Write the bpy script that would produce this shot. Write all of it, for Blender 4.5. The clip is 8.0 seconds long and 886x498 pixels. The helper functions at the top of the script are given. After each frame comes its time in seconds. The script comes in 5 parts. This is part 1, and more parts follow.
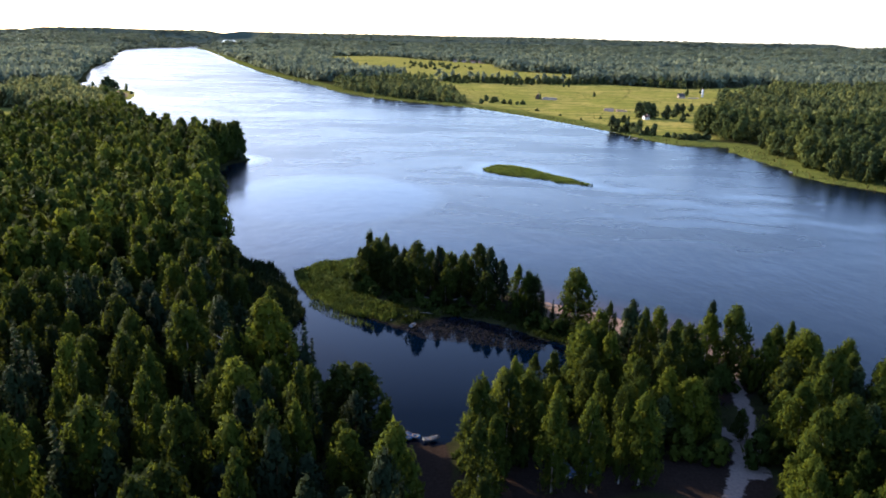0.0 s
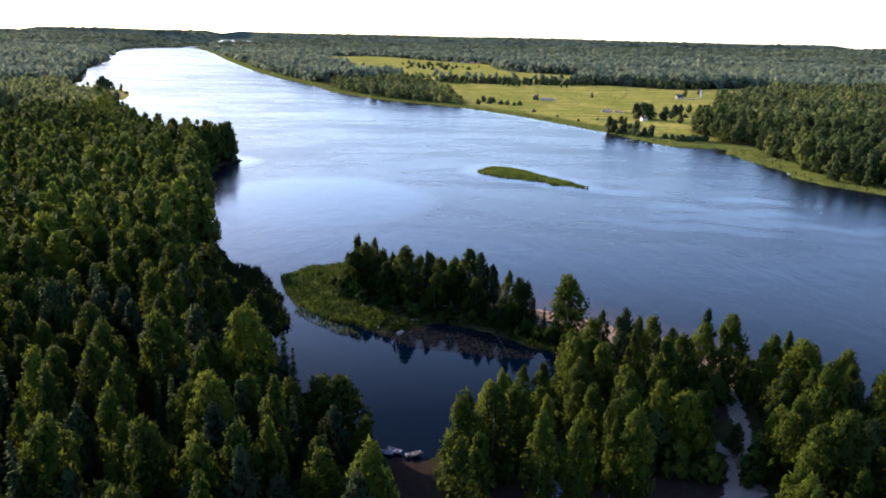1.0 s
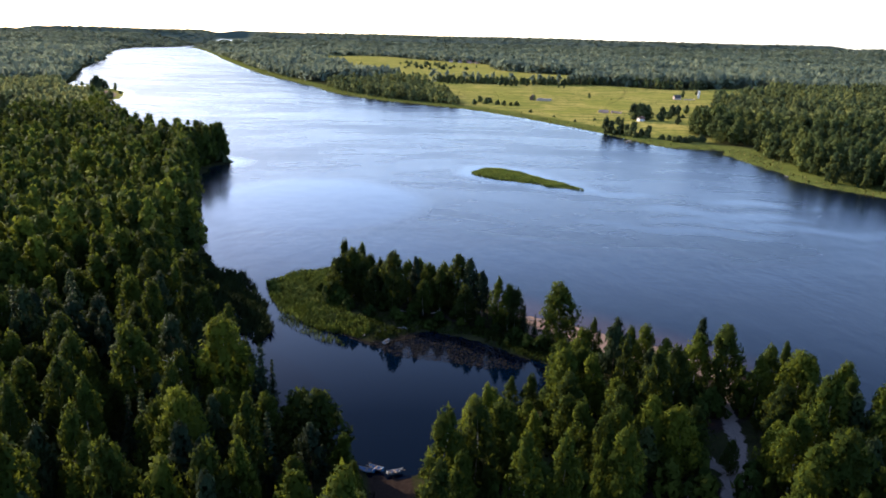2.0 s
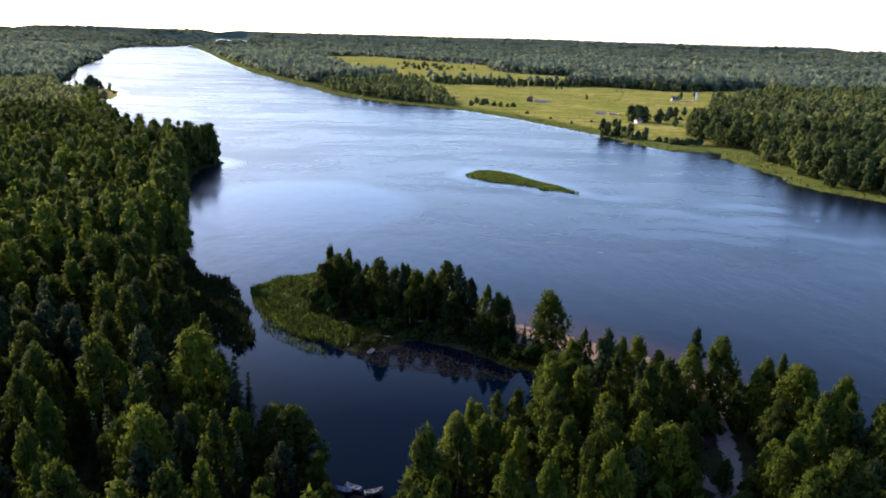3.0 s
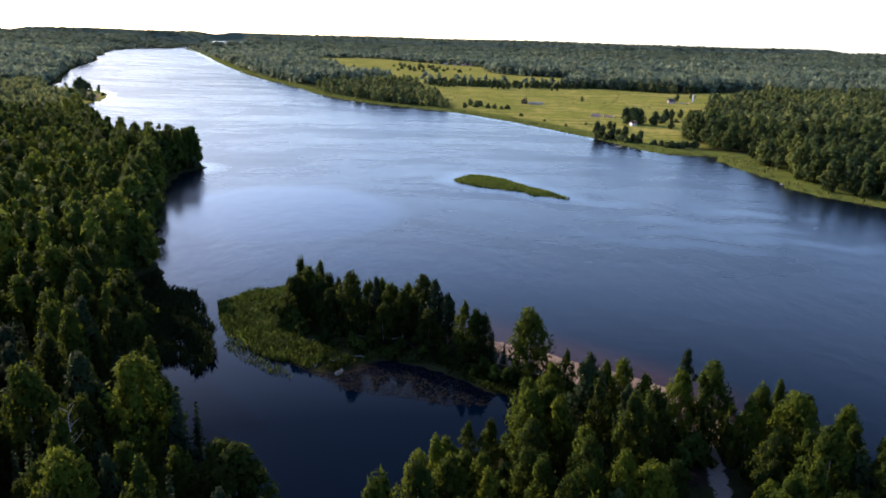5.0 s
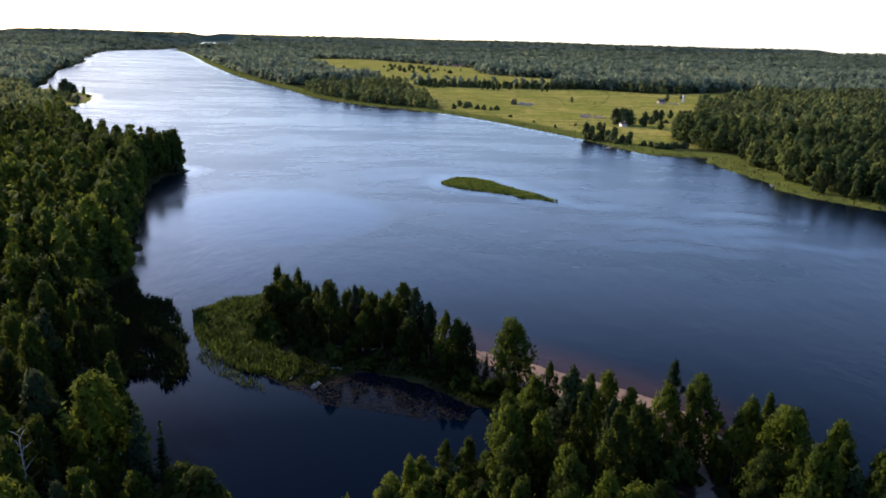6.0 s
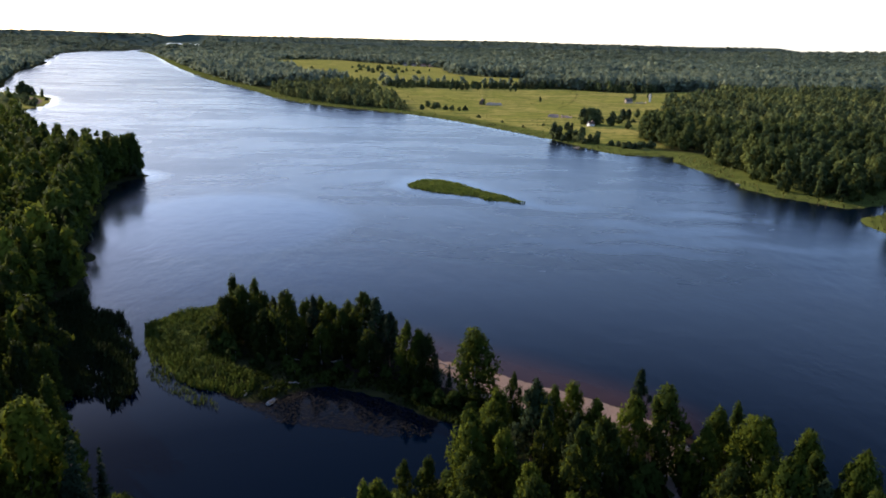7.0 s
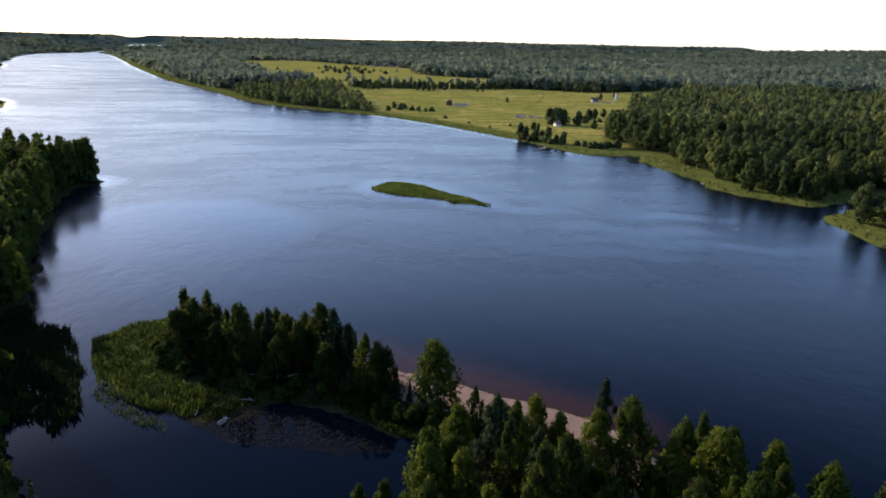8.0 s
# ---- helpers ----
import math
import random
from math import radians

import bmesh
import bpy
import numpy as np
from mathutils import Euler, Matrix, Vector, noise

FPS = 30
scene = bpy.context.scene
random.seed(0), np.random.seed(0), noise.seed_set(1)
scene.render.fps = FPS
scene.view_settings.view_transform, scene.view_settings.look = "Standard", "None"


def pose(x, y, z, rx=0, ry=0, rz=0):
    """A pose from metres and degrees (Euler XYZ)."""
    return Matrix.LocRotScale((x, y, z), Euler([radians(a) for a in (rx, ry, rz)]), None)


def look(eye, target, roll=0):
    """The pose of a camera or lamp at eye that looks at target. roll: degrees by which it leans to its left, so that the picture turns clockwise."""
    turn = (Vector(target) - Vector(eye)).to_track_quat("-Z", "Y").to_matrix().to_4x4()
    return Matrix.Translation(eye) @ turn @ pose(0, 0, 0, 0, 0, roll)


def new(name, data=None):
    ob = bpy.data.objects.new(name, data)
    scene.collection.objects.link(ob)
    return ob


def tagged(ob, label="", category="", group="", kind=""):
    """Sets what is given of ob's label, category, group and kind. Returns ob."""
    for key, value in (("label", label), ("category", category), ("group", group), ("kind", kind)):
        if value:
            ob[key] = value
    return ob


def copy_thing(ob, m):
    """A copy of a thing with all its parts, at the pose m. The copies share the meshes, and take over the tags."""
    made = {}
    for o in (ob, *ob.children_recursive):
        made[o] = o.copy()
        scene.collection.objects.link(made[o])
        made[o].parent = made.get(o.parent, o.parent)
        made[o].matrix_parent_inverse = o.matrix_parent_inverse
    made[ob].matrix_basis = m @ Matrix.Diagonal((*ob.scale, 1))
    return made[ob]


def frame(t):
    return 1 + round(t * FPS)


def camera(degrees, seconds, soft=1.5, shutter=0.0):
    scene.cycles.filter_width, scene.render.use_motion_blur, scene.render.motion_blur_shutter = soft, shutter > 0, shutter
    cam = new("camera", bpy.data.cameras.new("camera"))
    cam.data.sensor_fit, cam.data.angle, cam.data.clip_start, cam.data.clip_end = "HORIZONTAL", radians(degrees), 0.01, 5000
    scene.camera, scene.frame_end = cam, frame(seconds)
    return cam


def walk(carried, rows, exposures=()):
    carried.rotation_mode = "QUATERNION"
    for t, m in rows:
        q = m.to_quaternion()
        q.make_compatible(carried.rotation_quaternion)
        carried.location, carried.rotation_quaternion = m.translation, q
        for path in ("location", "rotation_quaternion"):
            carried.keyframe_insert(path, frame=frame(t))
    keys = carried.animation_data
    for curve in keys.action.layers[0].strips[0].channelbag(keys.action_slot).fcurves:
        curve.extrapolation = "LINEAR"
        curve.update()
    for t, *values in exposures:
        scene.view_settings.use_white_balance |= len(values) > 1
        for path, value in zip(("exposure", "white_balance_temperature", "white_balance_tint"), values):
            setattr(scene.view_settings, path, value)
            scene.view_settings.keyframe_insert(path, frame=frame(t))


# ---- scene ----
cam = camera(62.3, 8.0, 1.85)
PATH = [
    (0, (-2.049, -4.756, 64.937), (-2.027, -2.834, 64.386), 1.3),
    (0.5, (-0.855, -2.281, 64.809), (-0.831, -0.358, 64.259), 1.3),
    (1, (0.414, 0.043, 64.875), (0.439, 1.965, 64.325), 1.4),
    (1.5, (1.619, 2.517, 64.985), (1.646, 4.439, 64.434), 1.4),
    (3, (5.359, 10.185, 64.936), (5.393, 12.108, 64.387), 1.7),
    (3.5, (6.705, 12.922, 64.845), (6.739, 14.846, 64.297), 1.7),
    (4, (7.98, 15.511, 64.734), (8.017, 17.434, 64.187), 1.7),
    (4.5, (9.22, 18.1, 64.666), (9.258, 20.024, 64.12), 1.7),
    (6, (13.008, 25.755, 64.773), (13.068, 27.679, 64.231), 1.6),
    (6.5, (14.306, 28.268, 64.922), (14.403, 30.191, 64.38), 1.5),
    (7, (15.596, 30.68, 65.035), (15.731, 32.6, 64.495), 1.4),
    (7.5, (16.907, 33.046, 65.206), (17.082, 34.964, 64.665), 1.3),
    (8, (18.25, 35.462, 65.297), (18.464, 37.376, 64.759), 1.2),
]
walk(cam, [(t, look(eye, target, roll)) for t, eye, target, roll in PATH], [(0, 1.35, 6350, 21), (4.5, 1.05, 6350, 21), (8, 0.68, 6350, 21)])

# ---------------------------------------------------------------- light
SUN_AZ, SUN_EL = -46.0, 19.0          # degrees from +y towards +x; height over the horizon
world = bpy.data.worlds.new("sky")
scene.world = world
world.use_nodes = True
wn = world.node_tree.nodes
sky = wn.new("ShaderNodeTexSky")
sky.sky_type, sky.sun_disc = "NISHITA", False
sky.sun_elevation, sky.sun_rotation = radians(SUN_EL), radians(SUN_AZ)
sky.air_density, sky.dust_density, sky.ozone_density = 0.8, 0.5, 2.4
wn["Background"].inputs["Strength"].default_value = 0.21
world.node_tree.links.new(sky.outputs["Color"], wn["Background"].inputs["Color"])
sun = new("sun", bpy.data.lights.new("sun", "SUN"))
sun.data.energy, sun.data.angle, sun.data.color = 5.0, radians(0.53), (1.0, 0.86, 0.62)
s_dir = Vector((math.sin(radians(SUN_AZ)) * math.cos(radians(SUN_EL)), math.cos(radians(SUN_AZ)) * math.cos(radians(SUN_EL)), math.sin(radians(SUN_EL))))
sun.matrix_world = look(tuple(s_dir * 300), (0, 0, 0))

rng = np.random.default_rng(7)


# ---------------------------------------------------------------- materials
class Mat:
    """A node material with short ways to add nodes and links."""

    def __init__(self, name, rough=0.8, **given):
        self.m = bpy.data.materials.new(name)
        self.m.use_nodes = True
        self.n, self.l = self.m.node_tree.nodes, self.m.node_tree.links
        self.b = self.n["Principled BSDF"]
        self.b.inputs["Roughness"].default_value = rough
        for key, value in given.items():
            self.b.inputs[key].default_value = value

    def put(self, socket, value):
        if isinstance(value, (int, float, tuple)):
            socket.default_value = value
        else:
            self.l.new(value, socket)

    def coords(self):
        return self.n.new("ShaderNodeNewGeometry").outputs["Position"]

    def local(self):
        return self.n.new("ShaderNodeTexCoord").outputs["Object"]

    def noise(self, scale, detail=3.0, vector=None, rough=0.55):
        k = self.n.new("ShaderNodeTexNoise")
        k.inputs["Scale"].default_value, k.inputs["Detail"].default_value, k.inputs["Roughness"].default_value = scale, detail, rough
        self.l.new(vector if vector else self.coords(), k.inputs["Vector"])
        return k.outputs["Fac"]

    def stretch(self, vector, sx, sy, sz, turn=0.0):
        k = self.n.new("ShaderNodeMapping")
        k.inputs["Scale"].default_value = (sx, sy, sz)
        k.inputs["Rotation"].default_value = (0, 0, turn)
        self.l.new(vector, k.inputs["Vector"])
        return k.outputs["Vector"]

    def ramp(self, fac, lo, hi, to_lo=0.0, to_hi=1.0):
        k = self.n.new("ShaderNodeMapRange")
        self.put(k.inputs["Value"], fac)
        for key, v in (("From Min", lo), ("From Max", hi), ("To Min", to_lo), ("To Max", to_hi)):
            self.put(k.inputs[key], v)
        return k.outputs["Result"]

    def mix(self, fac, a, b):
        k = self.n.new("ShaderNodeMix")
        k.data_type = "RGBA"
        self.put(k.inputs["Factor"], fac)
        self.put(k.inputs[6], a if not isinstance(a, tuple) else (*a, 1.0))
        self.put(k.inputs[7], b if not isinstance(b, tuple) else (*b, 1.0))
        return k.outputs[2]

    def math(self, op, a, b):
        k = self.n.new("ShaderNodeMath")
        k.operation = op
        self.put(k.inputs[0], a)
        self.put(k.inputs[1], b)
        return k.outputs[0]

    def attr(self, name):
        k = self.n.new("ShaderNodeAttribute")
        k.attribute_name = name
        return k.outputs["Fac"]

    def bump(self, height, strength, distance=0.1):
        k = self.n.new("ShaderNodeBump")
        self.put(k.inputs["Height"], height)
        self.put(k.inputs["Strength"], strength)
        k.inputs["Distance"].default_value = distance
        self.l.new(k.outputs["Normal"], self.b.inputs["Normal"])
        return k

    def colour(self, socket):
        self.l.new(socket, self.b.inputs["Base Color"])
        return self


def foliage(name, dark, mid, light, translucent=0.35):
    """Leaves: colour by tree, by leaf clump and over the forest; light shines through them."""
    m = Mat(name, 0.9)
    m.b.inputs["Specular IOR Level"].default_value = 0.04
    isle = m.n.new("ShaderNodeNewGeometry").outputs["Random Per Island"]
    each = m.n.new("ShaderNodeObjectInfo").outputs["Random"]
    tree = m.math("FRACT", m.math("ADD", m.attr("tint"), each), 0.0)
    wide = m.ramp(m.math("ADD", m.math("MULTIPLY", m.noise(0.012, 3.0), 0.5), m.math("MULTIPLY", m.noise(0.0035, 3.0), 0.5)), 0.41, 0.59)
    fac = m.math("ADD", m.math("MULTIPLY", tree, 0.54), m.math("ADD", m.math("MULTIPLY", isle, 0.06), m.math("MULTIPLY", wide, 0.42)))
    low = m.mix(m.ramp(fac, 0.1, 0.6), dark, mid)
    col = m.mix(m.ramp(fac, 0.6, 1.05), low, light)
    m.colour(col)
    tr = m.n.new("ShaderNodeBsdfTranslucent")
    m.l.new(m.mix(0.35, col, light), tr.inputs["Color"])
    sh = m.n.new("ShaderNodeMixShader")
    sh.inputs[0].default_value = translucent
    m.l.new(m.b.outputs[0], sh.inputs[1])
    m.l.new(tr.outputs[0], sh.inputs[2])
    m.l.new(sh.outputs[0], m.n["Material Output"].inputs["Surface"])
    return m.m


BIRCH_LEAF = foliage("birch_leaves", (0.011, 0.020, 0.007), (0.034, 0.052, 0.008), (0.138, 0.158, 0.015), 0.48)
PINE_LEAF = foliage("conifer_needles", (0.010, 0.018, 0.010), (0.021, 0.033, 0.013), (0.055, 0.070, 0.018), 0.2)
FAR_LEAF = foliage("woodland_leaves", (0.020, 0.036, 0.018), (0.058, 0.080, 0.026), (0.140, 0.152, 0.036), 0.4)
WEST_LEAF = foliage("west_wood_leaves", (0.012, 0.023, 0.008), (0.042, 0.064, 0.012), (0.135, 0.155, 0.018), 0.42)
# paler and bluer than the near woods: distance haze put into the leaf colour
DISTANT_HAZE_LEAF = foliage("hazy_forest_leaves", (0.062, 0.092, 0.070), (0.130, 0.165, 0.114), (0.205, 0.226, 0.128), 0.45)
REED_LEAF = foliage("reed_blades", (0.034, 0.058, 0.014), (0.072, 0.105, 0.014), (0.170, 0.190, 0.045), 0.3)
BANK_LEAF = foliage("bank_grass", (0.098, 0.106, 0.032), (0.142, 0.146, 0.046), (0.205, 0.196, 0.066), 0.35)
BUSH_LEAF = foliage("willow_leaves", (0.014, 0.027, 0.006), (0.034, 0.052, 0.009), (0.078, 0.096, 0.014), 0.3)


def bark_material(name, a, b, scale):
    m = Mat(name, 0.85)
    k = m.noise(scale, 4.0, m.stretch(m.local(), 1, 1, 3.0))
    m.colour(m.mix(m.ramp(k, 0.45, 0.62), a, b))
    m.bump(k, 0.4, 0.03)
    return m.m


BIRCH_BARK = bark_material("birch_bark", (0.36, 0.34, 0.31), (0.05, 0.04, 0.035), 2.2)
PINE_BARK = bark_material("pine_bark", (0.20, 0.10, 0.055), (0.07, 0.045, 0.03), 3.0)
DEAD_WOOD = bark_material("weathered_wood", (0.30, 0.27, 0.24), (0.12, 0.10, 0.085), 4.0)


def plain(name, a, b, scale=2.0, rough=0.7, metal=0.0, relief=0.15):
    m = Mat(name, rough, Metallic=metal)
    m.b.inputs["Specular IOR Level"].default_value = 0.5 if rough < 0.6 else 0.12
    k = m.noise(scale, 5.0, m.local())
    f = m.noise(scale * 12, 2.0, m.local())
    m.colour(m.mix(m.ramp(m.math("ADD", m.math("MULTIPLY", k, 0.7), m.math("MULTIPLY", f, 0.3)), 0.35, 0.65), a, b))
    m.bump(f, relief, 0.02)
    return m.m


def ground_material():
    """Forest floor, meadow, sand and trodden earth, mixed by where they lie on the plan."""
    m = Mat("ground_cover", 1.0)
    m.b.inputs["Specular IOR Level"].default_value = 0.0
    p = m.coords()
    fine, mid, wide = m.noise(2.3, 4.0, p), m.noise(0.16, 5.0, p), m.noise(0.018, 4.0, p)
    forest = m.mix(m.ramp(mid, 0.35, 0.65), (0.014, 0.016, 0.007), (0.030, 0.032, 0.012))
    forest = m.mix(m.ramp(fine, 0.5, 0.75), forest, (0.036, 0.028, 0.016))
    streaks = m.noise(0.02, 5.0, m.stretch(p, 1.0, 4.5, 1.0, 0.45), 0.65)
    meadow = m.mix(m.ramp(wide, 0.43, 0.57), (0.196, 0.188, 0.040), (0.280, 0.232, 0.064))
    meadow = m.mix(m.ramp(streaks, 0.49, 0.57), meadow, (0.122, 0.130, 0.030))
    meadow = m.mix(m.ramp(mid, 0.48, 0.66, 0.0, 0.9), meadow, (0.108, 0.118, 0.028))
    lush = m.mix(m.ramp(mid, 0.35, 0.65), (0.062, 0.076, 0.018), (0.100, 0.112, 0.026))
    sand = m.mix(m.ramp(fine, 0.3, 0.7), (0.165, 0.108, 0.080), (0.225, 0.158, 0.120))
    sand = m.mix(m.ramp(mid, 0.5, 0.75, 0.0, 0.55), sand, (0.17, 0.115, 0.08))
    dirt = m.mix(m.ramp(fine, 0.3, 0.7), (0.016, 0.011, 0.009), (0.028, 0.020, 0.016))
    track = m.mix(m.ramp(fine, 0.25, 0.7), (0.135, 0.108, 0.095), (0.200, 0.160, 0.138))
    bed = (0.018, 0.016, 0.012)
    col = m.mix(m.attr("meadow"), forest, meadow)
    col = m.mix(m.attr("lush"), col, lush)
    # ground tone of the far woodland, with distance haze mixed into the colour
    hazy_woods = m.mix(m.ramp(mid, 0.35, 0.65), (0.050, 0.066, 0.050), (0.078, 0.094, 0.066))
    col = m.mix(m.attr("hazy_woods"), col, hazy_woods)
    edge = m.math("MULTIPLY", m.math("SUBTRACT", fine, 0.5), 0.5)
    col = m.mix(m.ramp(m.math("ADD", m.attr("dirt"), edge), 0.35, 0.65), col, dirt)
    col = m.mix(m.ramp(m.math("ADD", m.attr("sand"), edge), 0.40, 0.60), col, sand)
    rough_edge = m.math("ADD", edge, m.math("MULTIPLY", m.math("SUBTRACT", m.noise(0.7, 3.0, p), 0.5), 1.3))
    col = m.mix(m.ramp(m.math("ADD", m.attr("track"), rough_edge), 0.38, 0.62), col, track)
    col = m.mix(m.attr("bed"), col, bed)
    m.colour(col)
    m.bump(m.math("ADD", fine, m.math("MULTIPLY", mid, 2.0)), 0.5, 0.15)
    return m.m


def water_material():
    """Peat-dark river water; wind ripples in streaks, calm in the sheltered bay."""
    m = Mat("river_water", 0.04, IOR=1.25)
    p = m.coords()
    shallow = m.attr("shallow")
    m.colour(m.mix(m.ramp(shallow, 0.0, 1.0), (0.0002, 0.0026, 0.0080), (0.040, 0.016, 0.010)))
    calm = m.attr("calm")
    bend = m.n.new("ShaderNodeVectorMath")
    bend.operation = "ADD"
    warp = m.n.new("ShaderNodeTexNoise")
    warp.inputs["Scale"].default_value, warp.inputs["Detail"].default_value = 0.008, 2.0
    m.l.new(p, warp.inputs["Vector"])
    big = m.n.new("ShaderNodeVectorMath")
    big.operation = "SCALE"
    big.inputs["Scale"].default_value = 60.0
    m.l.new(warp.outputs["Color"], big.inputs[0])
    m.l.new(p, bend.inputs[0])
    m.l.new(big.outputs["Vector"], bend.inputs[1])
    q = bend.outputs["Vector"]
    wide = m.noise(0.012, 5.0, m.stretch(q, 0.45, 1.0, 1.0, -0.25), 0.62)
    streak = m.noise(0.045, 4.0, m.stretch(q, 0.3, 1.0, 1.0, -0.35), 0.65)
    gust = m.ramp(m.math("ADD", m.math("MULTIPLY", wide, 0.55), m.math("MULTIPLY", streak, 0.45)), 0.40, 0.60, 0.72, 1.0)
    wind = m.math("MULTIPLY", gust, m.ramp(calm, 0.0, 1.0, 1.0, 0.06))
    r1 = m.noise(0.75, 2.0, m.stretch(p, 1.0, 0.4, 1.0, 0.5))
    r2 = m.noise(0.16, 3.0, m.stretch(p, 1.0, 0.5, 1.0, 0.8))
    r3 = m.noise(2.6, 1.0, m.stretch(p, 1.0, 0.5, 1.0, 0.3))
    facing = m.n.new("ShaderNodeLayerWeight")
    facing.inputs["Blend"].default_value = 0.5
    gloss = m.math("MULTIPLY", m.ramp(facing.outputs["Facing"], 0.52, 0.76, 0.07, 0.5), m.ramp(facing.outputs["Facing"], 0.82, 0.94, 1.0, 0.15))
    m.l.new(gloss, m.b.inputs["Specular IOR Level"])
    waves = m.math("ADD", m.math("ADD", m.math("MULTIPLY", r1, 0.5), m.math("MULTIPLY", r2, 1.0)), m.math("MULTIPLY", r3, 0.12))
    m.bump(waves, m.math("MULTIPLY", wind, 0.85), 0.22)
    m.l.new(m.ramp(wind, 0.0, 1.0, 0.02, 0.32), m.b.inputs["Roughness"])
    return m.m


GROUND, WATER = ground_material(), water_material()


# ---------------------------------------------------------------- mesh helpers
def mesh_of(name, verts, faces, material, smooth=False, normals=None, **layers):
    """A mesh from arrays: verts (n, 3), faces (m, 3 or 4); layers are float values per point."""
    verts, faces = np.asarray(verts, np.float32), np.asarray(faces, np.int32)
    me = bpy.data.meshes.new(name)
    k = faces.shape[1]
    me.vertices.add(len(verts))
    me.vertices.foreach_set("co", verts.ravel())
    me.loops.add(faces.size)
    me.loops.foreach_set("vertex_index", faces.ravel())
    me.polygons.add(len(faces))
    me.polygons.foreach_set("loop_start", np.arange(0, faces.size, k, dtype=np.int32))
    me.polygons.foreach_set("use_smooth", np.full(len(faces), smooth))
    for key, values in layers.items():
        me.attributes.new(key, "FLOAT", "POINT").data.foreach_set("value", np.asarray(values, np.float32))
    me.materials.append(material)
    me.update(calc_edges=True)
    me.validate()
    if normals is not None:
        me.attributes.new("custom_normal", "FLOAT_VECTOR", "POINT").data.foreach_set("vector", np.asarray(normals, np.float32).ravel())
    return me


def part(name, bm, material, parent, label=""):
    """Links a bmesh or a mesh as one object under a thing or part."""
    if isinstance(bm, bmesh.types.BMesh):
        me = bpy.data.meshes.new(name)
        bm.normal_update()
        bm.to_mesh(me)
        bm.free()
        me.materials.append(material)
    else:
        me = bm
    ob = new(name, me)
    ob.parent = parent
    return tagged(ob, label)


def thing(name, m, label, category, group="", kind=""):
    ob = new(name)
    ob.matrix_basis = m
    return tagged(ob, label, category, group, kind)


def box(bm, sx, sy, sz, x=0, y=0, z=0, rz=0.0, bevel=0.0):
    """A box on its base at (x, y, z)."""
    g = bmesh.ops.create_cube(bm, size=1.0, matrix=Matrix.Translation((x, y, z + sz / 2)) @ Matrix.Rotation(rz, 4, "Z") @ Matrix.Diagonal((sx, sy, sz, 1)))
    if bevel:
        es = list({e for v in g["verts"] for e in v.link_edges})
        bmesh.ops.bevel(bm, geom=es, offset=bevel, segments=2, affect="EDGES", profile=0.7)
    return bm


def tube(points, radii, sides=7):
    """Verts and quads of a tapered tube along points."""
    pts, radii = np.asarray(points, float), np.asarray(radii, float)
    a = np.linspace(0, 2 * np.pi, sides, endpoint=False)
    t = np.gradient(pts, axis=0)
    t /= np.linalg.norm(t, axis=1)[:, None] + 1e-9
    ref = np.where(np.abs(t[:, 2:3]) > 0.9, [[1.0, 0, 0]], [[0, 0, 1.0]])
    u = np.cross(t, ref)
    u /= np.linalg.norm(u, axis=1)[:, None]
    v = np.cross(t, u)
    ring = pts[:, None] + radii[:, None, None] * (np.cos(a)[None, :, None] * u[:, None] + np.sin(a)[None, :, None] * v[:, None])
    n = len(pts)
    i, j = np.meshgrid(np.arange(n - 1), np.arange(sides), indexing="ij")
    k = (j + 1) % sides
    f = np.stack([i * sides + j, i * sides + k, (i + 1) * sides + k, (i + 1) * sides + j], -1).reshape(-1, 4)
    return ring.reshape(-1, 3), f


def join(pieces):
    vs, fs, n = [], [], 0
    for v, f in pieces:
        vs.append(v)
        fs.append(f + n)
        n += len(v)
    return np.concatenate(vs), np.concatenate(fs)


def leaves(centres, normals, size, long=1.35, hang=0.0):
    """Small leaf clumps: one pointed triangle for each centre; hang turns them along the vertical."""
    n = len(centres)
    nn = normals / (np.linalg.norm(normals, axis=1)[:, None] + 1e-9)
    r = rng.normal(size=(n, 3))
    u = np.cross(nn, r)
    if hang:
        u = u * (1 - hang) + hang * (np.array([0, 0, 1.6]) - nn * nn[:, 2:3] * 1.6)
    u /= np.linalg.norm(u, axis=1)[:, None] + 1e-9
    v = np.cross(nn, u)
    s = np.broadcast_to(size, n)[:, None]
    a = rng.uniform(0.75, 1.25, (3, n, 1))
    tri = np.stack([centres + u * s * long * 0.66 * a[0], centres - u * s * long * 0.4 + v * s * 0.55 * a[1], centres - u * s * long * 0.4 - v * s * 0.55 * a[2]], 1)
    return tri.reshape(-1, 3), np.arange(3 * n).reshape(-1, 3)


# ---------------------------------------------------------------- trees
def unit(v):
    return v / (np.linalg.norm(v, axis=-1)[..., None] + 1e-9)


